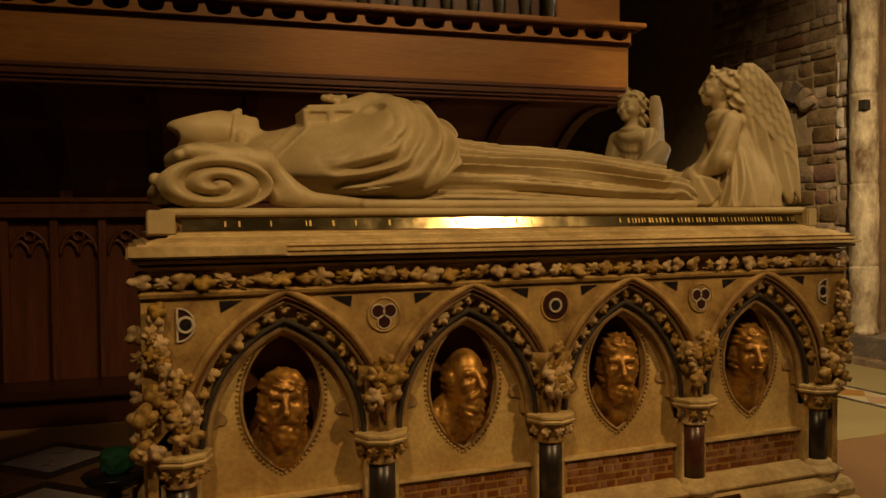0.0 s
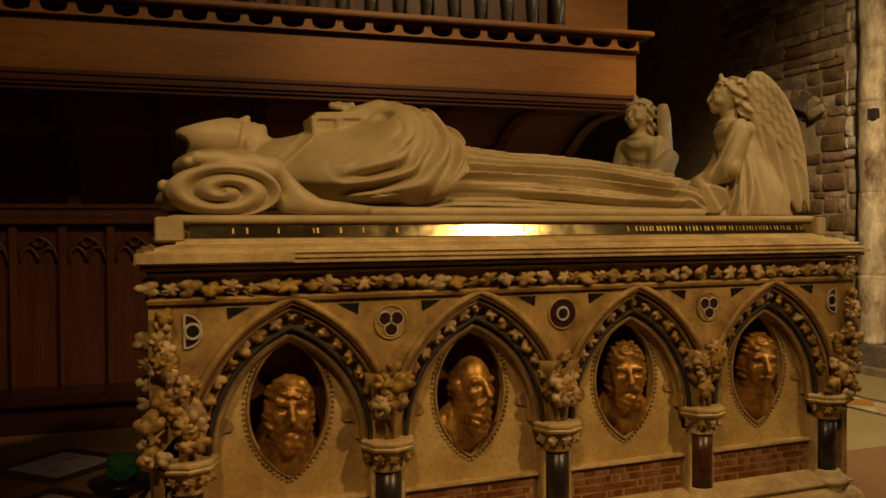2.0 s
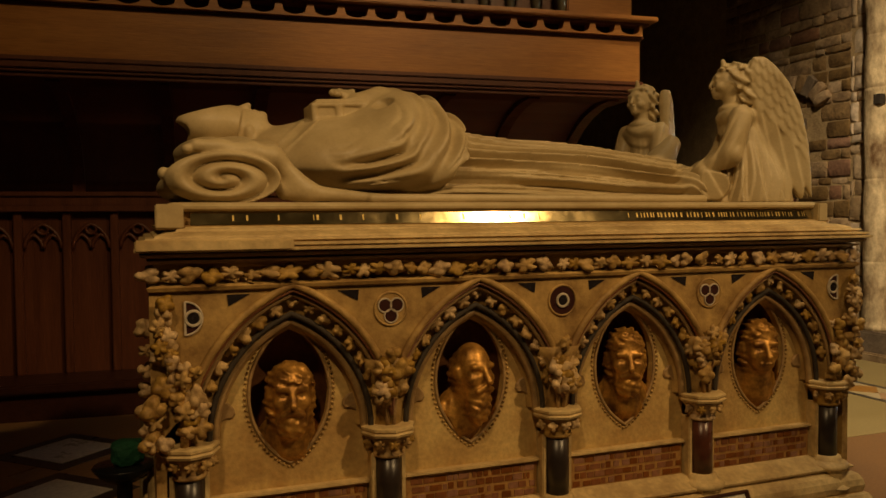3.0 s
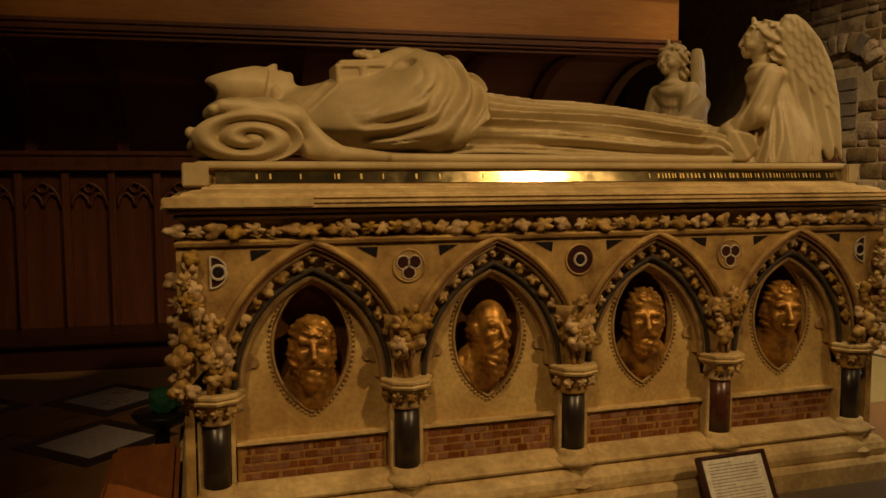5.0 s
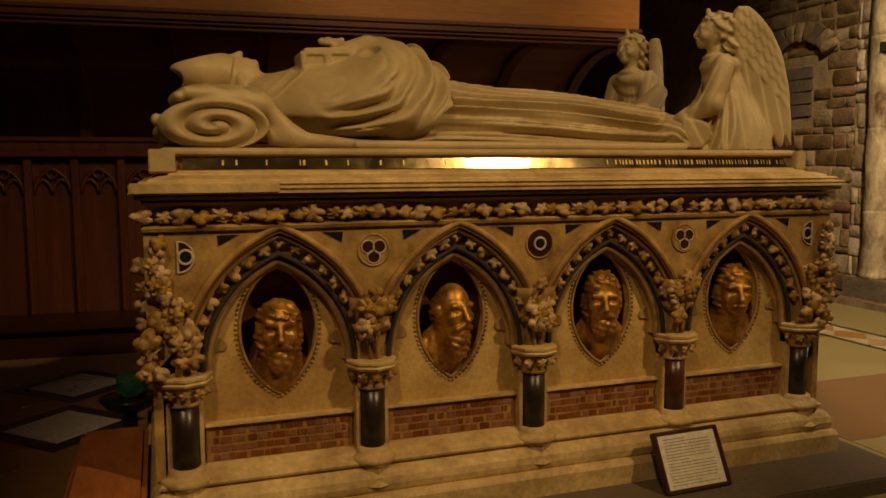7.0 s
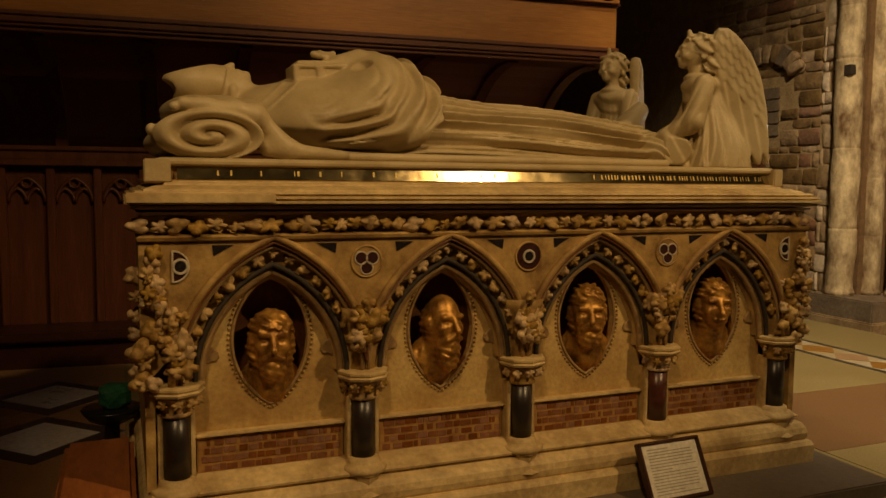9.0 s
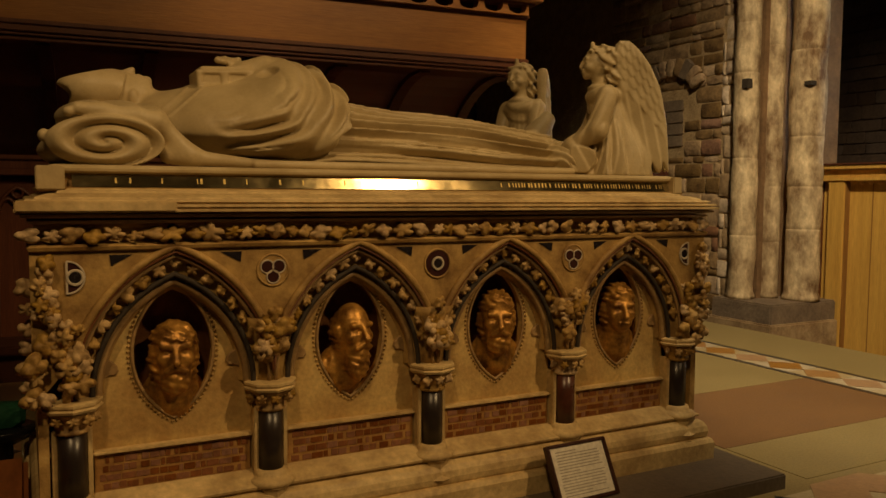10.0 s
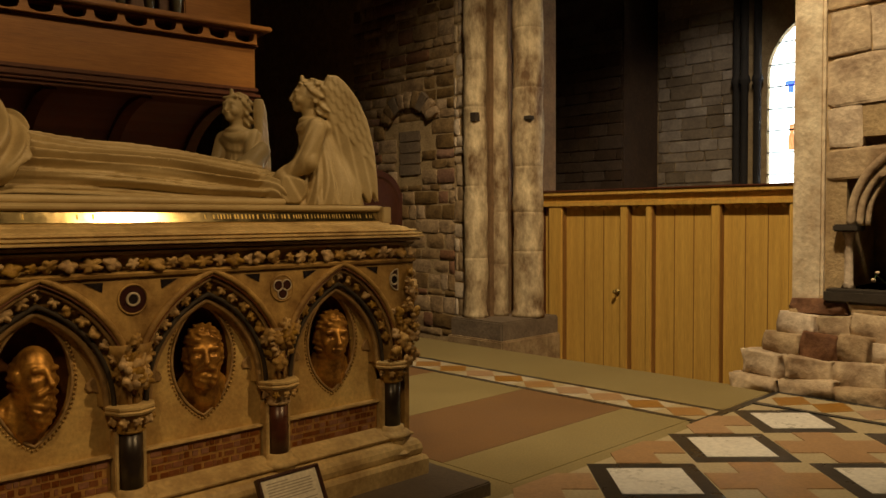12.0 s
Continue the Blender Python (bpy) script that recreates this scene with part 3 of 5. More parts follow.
for cx, mt in SHAFTS:
    cy = 0.04
    part("shaft", lathe(bmesh.new(), [(0.041, 0.285), (0.041, 0.5)], cx, cy, 28), mt, TOMB, "polished dark marble shaft", True)
    bm = bmesh.new()
    for s in (-1, 1):
        box(bm, cx + s * 0.048 - 0.008, cx + s * 0.048 + 0.008, 0.036, 0.11, 0.28, 0.5, 0.003)
    part("pilaster", bm, "plinth_stone", TOMB)
    bm = bmesh.new()
    lathe(bm, [(0.044, 0.488), (0.05, 0.492), (0.052, 0.498), (0.046, 0.503), (0.048, 0.515), (0.056, 0.535), (0.07, 0.55), (0.074, 0.556), (0.066, 0.56)], cx, cy, 32, cap_wobble)
    CAP = part("capital", bm, "leaf_stone", TOMB, "leafy carved stone capital", True)
    part("abacus", lathe(bmesh.new(), [(0.07, 0.556), (0.085, 0.56), (0.089, 0.568), (0.083, 0.573), (0.087, 0.579), (0.087, 0.586), (0.075, 0.59)], cx, cy, 8), "plinth_stone", CAP)
    bm = bmesh.new()
    lathe(bm, [(0.05, 0.225), (0.07, 0.235), (0.083, 0.245), (0.085, 0.256), (0.076, 0.265), (0.062, 0.268), (0.058, 0.276), (0.054, 0.288), (0.043, 0.292)], cx, cy, 20)
    BASE = part("base", bm, "plinth_stone", TOMB, "rounded moulded shaft base", True)
    bm = bmesh.new()
    lathe(bm, [(0.075, 0.175), (0.058, 0.19), (0.05, 0.21), (0.052, 0.23), (0.06, 0.24)], cx, cy - 0.025, 8)
    part("bracket", bm, "plinth_stone", BASE)

# medallions in the spandrels


def disc(bm, x, z, r, y0, y1, seg=20, half=0):
    a0, a1 = (0, 2 * math.pi) if not half else ((-math.pi / 2, math.pi / 2) if half > 0 else (math.pi / 2, 3 * math.pi / 2))
    pts = [(x + r * math.cos(a0 + (a1 - a0) * i / seg), z + r * math.sin(a0 + (a1 - a0) * i / seg)) for i in range(seg + (1 if half else 0))]
    return rings(bm, [[(px, y, pz) for px, pz in pts] for y in (y0, y1)])


MZ = 0.955
for cx, form in ((-0.6, "trefoil"), (0.0, "ring"), (0.6, "trefoil"), (-1.205, "half"), (1.205, "half")):
    MED = part("medallion", disc(bmesh.new(), cx, MZ, 0.047, -0.003, 0.01, half={-1.205: 1, 1.205: -1}.get(cx, 0)), "tomb_stone" if form == "trefoil" else "enamel", TOMB, "dark enamel roundel with pale outlines")
    if form == "trefoil":
        for k in range(3):
            a = math.radians(-90 + 120 * k)
            x, z = cx + 0.022 * math.cos(a), MZ + 0.022 * math.sin(a)
            part("foil", tube(bmesh.new(), [(x + 0.021 * math.cos(b), -0.005, z + 0.021 * math.sin(b)) for b in [2 * math.pi * i / 18 for i in range(18)]], 0.0028, 6, True), "white_line", MED)
            part("jewel", disc(bmesh.new(), x, z, 0.0185, -0.0065, 0), "enamel", MED)
    else:
        fx = cx + (0.022 if cx < -1 else -0.022 if cx > 1 else 0)
        part("foil", tube(bmesh.new(), [(fx + 0.021 * math.cos(b), -0.005, MZ + 0.021 * math.sin(b)) for b in [2 * math.pi * i / 18 for i in range(18)]], 0.0045, 6, True), "white_line", MED)
        part("jewel", disc(bmesh.new(), fx, MZ, 0.016, -0.0065, 0), "enamel_dark", MED)
    if form == "half":
        s = 1 if cx < 0 else -1
        part("outline", tube(bmesh.new(), [(cx + s * 0.047 * math.cos(a), -0.004, MZ + 0.047 * math.sin(a)) for a in [math.pi * (i / 14 - 0.5) for i in range(15)]], 0.003, 6), "white_line", MED)
        part("outline", new_box(cx - 0.003, cx + 0.003, -0.006, 0.0, MZ - 0.047, MZ + 0.047), "white_line", MED)
    else:
        part("roundel_rim", tube(bmesh.new(), [(cx + 0.051 * math.cos(a), -0.002, MZ + 0.051 * math.sin(a)) for a in [2 * math.pi * i / 24 for i in range(24)]], 0.004, 6, True), "tomb_stone", MED, "", True)
for cx in (-1.06, -0.73, -0.47, -0.13, 0.13, 0.47, 0.73, 1.06):
    bm = bmesh.new()
    s = 1 if cx in (-0.73, -0.13, 0.47) or cx == 1.06 else -1
    tri = [(cx - s * 0.035, 1.018), (cx + s * 0.03, 1.018), (cx + s * 0.026, 0.985)]
    rings(bm, [[(x, y, z) for x, z in tri] for y in (-0.003, 0.01)])
    part("corner_inlay", bm, "enamel_dark", TOMB)

# ---- leaves ----


def leaf_mesh(name, seed, lobes=5):
    """A lobed stone leaf, domed, about one unit across, facing -y."""
    rnd = random.Random(seed)
    bm = bmesh.new()
    n = 20
    rim, mid = [], []
    for i in range(n):
        a = 2 * math.pi * i / n
        r = 0.30 + 0.22 * abs(math.cos(lobes * a / 2)) ** 0.7 + rnd.uniform(-0.03, 0.03)
        rim.append((r * math.cos(a), 0.06 + rnd.uniform(-0.04, 0.04), r * math.sin(a)))
        mid.append((0.6 * r * math.cos(a), -0.11 - 0.08 * math.cos(lobes * a), 0.6 * r * math.sin(a)))
    back = [(x * 0.7, 0.22, z * 0.7) for x, y, z in rim]
    rings(bm, [back, rim, mid], cap=False)
    bm.verts.ensure_lookup_table()
    top = bm.verts.new((0, -0.04, 0))
    inner = bm.verts[2 * n:3 * n]
    for i in range(n):
        bm.faces.new((inner[i], inner[(i + 1) % n], top))
    return mesh_of(name, bm, "leaf_stone", True)


LEAVES = [leaf_mesh("leaf", s, lb) for s, lb in ((1, 5), (2, 3), (3, 5), (4, 4))]
rnd = random.Random(11)


def put_leaf(x, y, z, size, parent=TOMB, flat=1.0, spin=None, wide=1.0):
    piece("leaf", rnd.choice(LEAVES), parent, Matrix.LocRotScale((x, y, z), Euler((rnd.uniform(-0.5, 0.5), rnd.uniform(0, 6.28) if spin is None else spin, rnd.uniform(-0.5, 0.5))), (size * wide, size * flat, size * rnd.uniform(0.8, 1.1))))


# leaf row under the cornice
x = -1.3
while x < 1.31:
    s = rnd.uniform(0.044, 0.068)
    put_leaf(x, -0.018, 1.078 + rnd.uniform(-0.004, 0.004), s * 0.92, flat=0.8, spin=rnd.choice((0, 3.14)) + rnd.uniform(-0.35, 0.35), wide=1.4)
    x += s * rnd.uniform(0.85, 1.15)
# leaves in the arch hollows
for cx in CENTRES:
    cv = arch_curve(0.271, 0.405, 9)
    for i, (dx, dz) in enumerate(cv):
        if dz > 0.1:
            put_leaf(cx + dx, 0.022, SPRING + dz, rnd.uniform(0.042, 0.06), flat=0.9)
# clusters over the inner capitals
for cx in (-0.6, 0.0, 0.6):
    put_leaf(cx, -0.03, 0.815, 0.06, flat=1.0)
    for k in range(13):
        w = rnd.uniform(-1, 1)
        z = 0.66 + 0.125 * rnd.random()
        put_leaf(cx + w * 0.5 * (0.04 + 0.5 * (z - 0.62)), 0.0 - 0.03 * rnd.random(), z, rnd.uniform(0.055, 0.09), flat=1.0)
    bm = bmesh.new()
    lathe(bm, [(0.05, 0.587), (0.034, 0.63), (0.04, 0.68), (0.075, 0.76), (0.09, 0.8)], cx, 0.06, 12)
    part("springer", bm, "tomb_stone", TOMB, "", True)
# corner foliage
for sx in (-1, 1):
    for k in range(40):
        z = 0.6 + 0.40 * (k / 40) + rnd.uniform(-0.02, 0.02)
        spread = 0.08 if z < 0.82 else 0.025
        put_leaf(sx * ((1.245 if z < 0.84 else 1.265) + rnd.uniform(-spread, spread * 0.75)), -0.01 - 0.03 * rnd.random(), z, rnd.uniform(0.045, 0.085 if z < 0.8 else 0.055), flat=1.0)
    for k in range(6):
        z = 0.62 + 0.06 * k
        put_leaf(sx * 1.31, 0.05 + 0.06 * rnd.random(), z, rnd.uniform(0.05, 0.07), flat=1.1)
for cx, _ in SHAFTS:
    for k in range(5):
        a = math.radians(-90 + (k - 2) * 38)
        put_leaf(cx + 0.068 * math.cos(a), 0.04 + 0.068 * math.sin(a), 0.535, 0.040, flat=0.9)

# ---- statues on the tomb ----
YC = 0.58


def effigy(X, Y, Z):
    Yc = Y - YC
    # robe over the legs
    xs = np.clip((X + 0.25) / 1.1, 0, 1)
    top = 0.292 - 0.095 * xs - 0.010 * np.sin(xs * 8) - 0.09 * np.clip((-0.40 - X) / 0.15, 0, 1)
    half = 0.355 - 0.075 * xs - 0.07 * np.clip((-0.30 - X) / 0.12, 0, 1)
    th = np.arctan2(Z - 1.26, Yc)
    wave = th * 5.2 + 0.10 * np.sin(X * 5.2 + 3 * th) + 0.22 * np.sin(X * 1.9 + 2)
    fold = lap(wave, 0.34) * 0.037 + lap(wave * 2.3 + 0.3 + 0.15 * np.sin(X * 7), 0.42) * 0.019 * (0.7 + 0.3 * np.sin(X * 4 + th * 5))
    q = (np.abs(Yc) / half) ** 2.0 + (np.maximum(Z - 1.26, 0) / (top + 0.01)) ** 2.0
    legs = (np.sqrt(q) - 1) * np.minimum(top, half) * 0.95 - fold + 0.026
    legs = np.maximum(legs, np.maximum(-0.66 - X, X - 0.85 + 0.25 * (Z - 1.3)))
    # cloak over chest and arms, gathered into sagging folds, its lower edge lifted off the slab
    px = np.array([-0.93, -0.88, -0.80, -0.72, -0.62, -0.56, -0.52, -0.45, -0.38, -0.31, -0.25, -0.18])
    pt = np.array([0.17, 0.235, 0.297, 0.322, 0.335, 0.365, 0.40, 0.436, 0.438, 0.412, 0.36, 0.28])
    pw = np.array([0.10, 0.20, 0.28, 0.32, 0.35, 0.36, 0.37, 0.385, 0.39, 0.385, 0.375, 0.35])
    t, w = curve_through(X, px, pt) - 0.125, curve_through(X, px, pw)
    low = curve_through(X, [-0.93, -0.86, -0.76, -0.62, -0.5, -0.36, -0.2], [1.40, 1.39, 1.352, 1.312, 1.300, 1.300, 1.33])
    up = Z > 1.41
    v = np.where(up, (Z - 1.41) / t, (1.41 - Z) / (1.412 - low))
    e = np.where(up, 1.85, 2.3)
    q = ((np.abs(Yc) / w) ** e + v ** e) ** (1 / e)
    cloak = (q - 1) * np.minimum(t, w) * 0.8
    a = np.degrees(np.arctan2(Z - 1.667, X + 0.641))
    edge = curve_through(a, [-180, -112, -90, -75, -48, -10, 25, 60, 180], [0.33, 0.334, 0.352, 0.385, 0.455, 0.44, 0.42, 0.40, 0.40], 4.0)
    level = np.sqrt((X + 0.641) ** 2 + (Z - 1.667) ** 2) / edge - 0.155 * np.clip((-a - 40) / 45, 0, 1.3)
    level = level - 0.0016 * np.clip(a + 40, 0, 90) + 0.018 * np.sin(a * 0.075 + 1) + 0.02 * np.clip(np.abs(Yc) - 0.3, -0.2, 0.1)
    gather = curve_through(level, [-0.3, 0.25, 0.40, 0.48, 0.545, 0.60, 0.66, 0.745, 0.83, 0.90, 0.95, 1.0, 1.3],
                           [0, 0, 0.006, 0.008, -0.012, 0.008, -0.014, 0.014, -0.014, 0.014, -0.003, 0.008, 0.0], 0.02)
    gather = gather * (0.75 + 0.35 * np.sin(a * 0.05 + level * 9))
    drift = level * 30 + 1.6 * np.sin(a * 0.06) + 0.02 * a
    crease = 0.0075 * (pleat(drift) - 0.6) * np.clip((level - 0.30) / 0.2, 0, 1) * np.clip(0.5 + 0.7 * np.sin(a * 0.085 + level * 11), 0, 1)
    share = np.clip((112 - np.abs(a + 35)) / 45, 0, 1) * np.clip((a + 112) / 34, 0, 1)
    cloak = cloak - (gather * 1.95 + crease * 1.9) * share
    # band of the collar, running down from the neck
    cloak = cloak - 0.005 * np.clip(1 - np.abs(X + 0.80 - 1.1 * (Z - 1.56)) / 0.012, 0, 1) - 0.005 * np.clip(1 - np.abs(X + 0.755 - 1.1 * (Z - 1.56)) / 0.010, 0, 1)
    # hollow where the sleeve opens over the hands
    bowl = ell(X, Y, Z, (-0.525, 0.37, 1.655), (0.055, 0.06, 0.034))
    cloak = np.where(bowl < 0.03, np.maximum(cloak, -melt(bowl, 0 * bowl + 0.5, 0.02)), cloak)
    rim = np.interp(Z, [1.29, 1.314, 1.352, 1.465, 1.585, 1.66, 1.75], [-0.40, -0.364, -0.312, -0.252, -0.213, -0.22, -0.25])
    cloak = np.maximum(np.maximum(cloak, X - rim + 0.010 * np.sin(Z * 46 + 1) + 0.006 * np.sin(Z * 95)), np.maximum(1.288 - Z, -0.93 - X))
    d = melt(legs, cloak, 0.006)
    d = melt(d, rod(X, Y, Z, (-0.88, 0.23, 1.325), (-0.55, 0.20, 1.298), 0.03, 0.014), 0.05)
    d = melt(d, rod(X, Y, Z, (-0.60, 0.19, 1.300), (0.75, 0.22, 1.300), 0.016, 0.016), 0.008)
    # collar and neck
    d = melt(d, ell(X, Y, Z, (-0.84, YC, 1.49), (0.12, 0.17, 0.075)), 0.05)
    # head
    h = ell(X, Y, Z, (-0.965, YC, 1.54), (0.085, 0.074, 0.088))
    h = melt(h, ell(X, Y, Z, (-0.918, YC, 1.562), (0.036, 0.05, 0.052)), 0.025)
    h = melt(h, rod(X, Y, Z, (-0.985, YC, 1.628), (-0.950, YC, 1.641), 0.009, 0.013), 0.014)
    h = melt(h, rod(X, Y, Z, (-0.995, YC - 0.03, 1.622), (-0.995, YC + 0.03, 1.622), 0.010, 0.010), 0.012)
    h = melt(h, rod(X, Y, Z, (-0.928, YC - 0.014, 1.622), (-0.928, YC + 0.014, 1.622), 0.007, 0.007), 0.006)
    h = melt(h, rod(X, Y, Z, (-0.918, YC - 0.012, 1.617), (-0.918, YC + 0.012, 1.617), 0.007, 0.007), 0.006)
    h = melt(h, ell(X, Y, Z, (-0.898, YC, 1.604), (0.017, 0.022, 0.02)), 0.012)
    for sgn in (-1, 1):
        h = np.maximum(h, -ell(X, Y, Z, (-0.975, YC + sgn * 0.03, 1.628), (0.011, 0.015, 0.010)))
        h = melt(h, ell(X, Y, Z, (-0.972, YC + sgn * 0.03, 1.614), (0.010, 0.012, 0.010)), 0.004)
        h = melt(h, ell(X, Y, Z, (-0.955, YC + sgn * 0.075, 1.535), (0.016, 0.012, 0.03)), 0.01)
    # mitre, split at the tip
    m = ell(X, Y, Z, (-1.045, YC, 1.565), (0.155, 0.098, 0.078))
    m = np.maximum(m, -0.45 * (Z - 1.49) - (X + 1.215) - 0.035)
    m = np.maximum(m, -ell(X, Y, Z, (-1.235, YC, 1.540), (0.088, 0.15, 0.040)))
    m = np.maximum(m, (Z - 1.648 - 0.27 * (X + 0.99)) * 0.96)
    m = np.maximum(m, X + 0.992 - 0.25 * (Z - 1.55))
    h = melt(h, m, 0.006)
    d = melt(d, h, 0.02)
    d = melt(d, rod(X, Y, Z, (-0.87, YC, 1.5), (-0.93, YC, 1.52), 0.062, 0.062), 0.03)
    # upper pillow and its corner
    p = ((np.abs(X + 1.03) / 0.165) ** 2.6 + (np.abs(Yc) / 0.37) ** 3.5 + (np.abs(Z - 1.462) / 0.045) ** 2.2) ** (1 / 2.5) - 1
    p = p * 0.045 - 0.004 * np.sin(X * 60 + Y * 20)
    d = melt(d, p, 0.012)
    d = melt(d, rod(X, Y, Z, (-1.15, 0.20, 1.462), (-0.93, 0.20, 1.43), 0.02, 0.028), 0.025)
    d = melt(d, rod(X, Y, Z, (-0.92, 0.22, 1.44), (-0.82, 0.22, 1.33), 0.022, 0.034), 0.035)
    d = melt(d, ell(X, Y, Z, (-1.25, 0.2, 1.375), (0.018, 0.02, 0.02)), 0.008)
    d = melt(d, ell(X, Y, Z, (-1.18, 0.2, 1.45), (0.018, 0.02, 0.016)), 0.008)
    # rolled lower pillow with a spiral at the end
    u, v = (X + 1.075) / 0.172, (Z - 1.36) / 0.082
    rho, phi = np.sqrt(u * u + v * v), np.arctan2(v, u)
    turn = np.minimum(rho, 0.97) * 2.05 + phi / (2 * np.pi) + 0.4
    bead = (turn - np.floor(turn)) * 2 - 1
    face = 0.14 + 0.036 * bead * bead + 0.01 * rho
    roll = np.maximum((rho - 1) * 0.085, np.maximum(face - Y, Y - 1.02) * 0.7)
    d = melt(d, roll, 0.006)
    d = melt(d, np.maximum(ell(X, Y, Z, (-1.075, YC, 1.345), (0.19, 0.42, 0.07)), np.abs(Yc) - 0.40), 0.01)
    # box with a cross, and the fingers that hold it
    c, s_ = math.cos(0.06), math.sin(0.06)
    Xb, Zb = (X + 0.645) * c + (Z - 1.618) * s_, -(X + 0.645) * s_ + (Z - 1.618) * c
    b = brick_field(Xb, Y, Zb, (0, 0.52, 0), (0.102, 0.075, 0.032), 0.006)
    b = np.minimum(b, brick_field(Xb, Y, Zb, (0.0, 0.52, 0.034), (0.085, 0.06, 0.012), 0.005))
    b = np.maximum(b, -brick_field(Xb, Y, Zb, (-0.048, 0.44, -0.002), (0.034, 0.014, 0.018), 0.003))
    b = np.maximum(b, -brick_field(Xb, Y, Zb, (0.046, 0.44, -0.002), (0.034, 0.014, 0.018), 0.003))
    d = np.minimum(d, b)
    for k in range(4):
        d = melt(d, rod(X, Y, Z, (-0.67 + 0.025 * k, 0.46 + 0.02 * k, 1.683), (-0.645 + 0.025 * k, 0.56, 1.70 + 0.004 * (k % 2)), 0.012, 0.014), 0.01)
    d = melt(d, rod(X, Y, Z, (-0.57, 0.50, 1.66), (-0.49, 0.50, 1.67), 0.032, 0.05), 0.03)
    # feet: the far shoe stands up with its flat sole outwards, the near one is held by the angel
    shoe = rod(X, Y, Z, (0.82, 0.64, 1.44), (0.945, 0.66, 1.578), 0.075, 0.034)
    shoe = np.maximum(shoe, (X - 0.948) * 0.75 + (Z - 1.57) * 0.66)
    d = melt(d, shoe, 0.02)
    # hem of the robe, crumpled over the near foot
    hem = ell(X, Y, Z, (0.80, 0.42, 1.35), (0.09, 0.16, 0.085)) - 0.015 * lap((X * 0.6 + Z) * 26 + Y * 5 + 0.5 * np.sin(X * 40), 0.3) + 0.006
    d = melt(d, hem, 0.02)
    return np.maximum(d, 1.284 - Z)


EFF = skin("bishop_effigy", effigy, (-1.32, 0.10, 1.275), (1.02, 1.08, 1.79), 0.0052, "alabaster", 2)
tagged(EFF, "pale stone recumbent effigy in mitre and draped robes on pillows", "statue")


def angel_field(wing_turn, shift):
    """A kneeling winged figure that faces -x; its wings trail behind, turned by wing_turn degrees."""
    def field(X, Y, Z):
        cx = curve_through(Z, [0, 0.1, 0.25, 0.36], [0.03, 0.045, 0.02, -0.015])
        R = curve_through(Z, [0, 0.05, 0.15, 0.25, 0.33, 0.37], [0.165, 0.15, 0.118, 0.098, 0.092, 0.06])
        th = np.arctan2(Y, X - cx)
        robe = (np.sqrt((X - cx) ** 2 + (Y / 0.85) ** 2) - R) * 0.85
        robe = robe - 0.020 * lap(th * 1.75 + Z * 1.6 + 0.1 * np.sin(Z * 20)) * np.clip((0.26 - Z) / 0.16, 0.08, 1) - 0.006 * lap(th * 3.6 - Z * 3) * np.clip((0.3 - Z) / 0.1, 0.2, 1) + 0.010
        d = np.maximum(robe, Z - 0.375)
        d = melt(d, ell(X, Y, Z, (-0.012, 0, 0.345), (0.075, 0.105, 0.05)), 0.02)
        near = np.sqrt((X + 0.045) ** 2 + Y ** 2 + (Z - 0.40) ** 2)
        d = d - 0.006 * lap(near * 22 + 0.2 * np.sin(Y * 30), 0.4) * np.clip((Z - 0.16) / 0.12, 0, 1) * np.clip((0.03 - X) / 0.05, 0, 1)
        for s in (-1, 1):
            arm = rod(X, Y, Z, (-0.012, s * 0.088, 0.345), (-0.055, s * 0.108, 0.19), 0.040, 0.042)
            arm = melt(arm, rod(X, Y, Z, (-0.055, s * 0.108, 0.19), (-0.165, s * 0.07, 0.125), 0.042, 0.030), 0.02)
            arm = arm - 0.006 * lap((X * 0.9 + Y * s * 0.9 - Z * 0.45) * 15)
            d = melt(d, arm, 0.008)
            d = melt(d, rod(X, Y, Z, (-0.16, s * 0.07, 0.125), (-0.235, s * 0.05, 0.115), 0.020, 0.015), 0.006)
            sl = rod(X, Y, Z, (-0.16, s * 0.085, 0.125), (-0.12, s * 0.09, 0.070), 0.028, 0.064)
            sl = np.maximum(sl, np.abs(Y - s * 0.088) - 0.03) - 0.005 * lap(X * 16 + Z * 9)
            d = melt(d, sl, 0.008)
        # collar and neck
        d = melt(d, ell(X, Y, Z, (-0.03, 0, 0.382), (0.055, 0.06, 0.022)), 0.008)
        d = melt(d, rod(X, Y, Z, (-0.025, 0, 0.38), (-0.04, 0, 0.44), 0.033, 0.031), 0.012)
        # head
        X0, Z0 = X, Z
        X, Z = (X + 0.03) / 1.06 - 0.03, (Z - 0.43) / 1.08 + 0.424
        h = ell(X, Y, Z, (-0.045, 0, 0.480), (0.054, 0.047, 0.062))
        h = melt(h, ell(X, Y, Z, (-0.085, 0, 0.436), (0.019, 0.020, 0.019)), 0.016)
        h = melt(h, rod(X, Y, Z, (-0.099, 0, 0.494), (-0.111, 0, 0.467), 0.005, 0.0080), 0.008)
        h = melt(h, rod(X, Y, Z, (-0.090, -0.026, 0.500), (-0.090, 0.026, 0.500), 0.007, 0.007), 0.012)
        h = melt(h, rod(X, Y, Z, (-0.104, -0.010, 0.4555), (-0.104, 0.010, 0.4555), 0.0055, 0.0055), 0.003)
        h = melt(h, rod(X, Y, Z, (-0.101, -0.009, 0.4455), (-0.101, 0.009, 0.4455), 0.0055, 0.0055), 0.003)
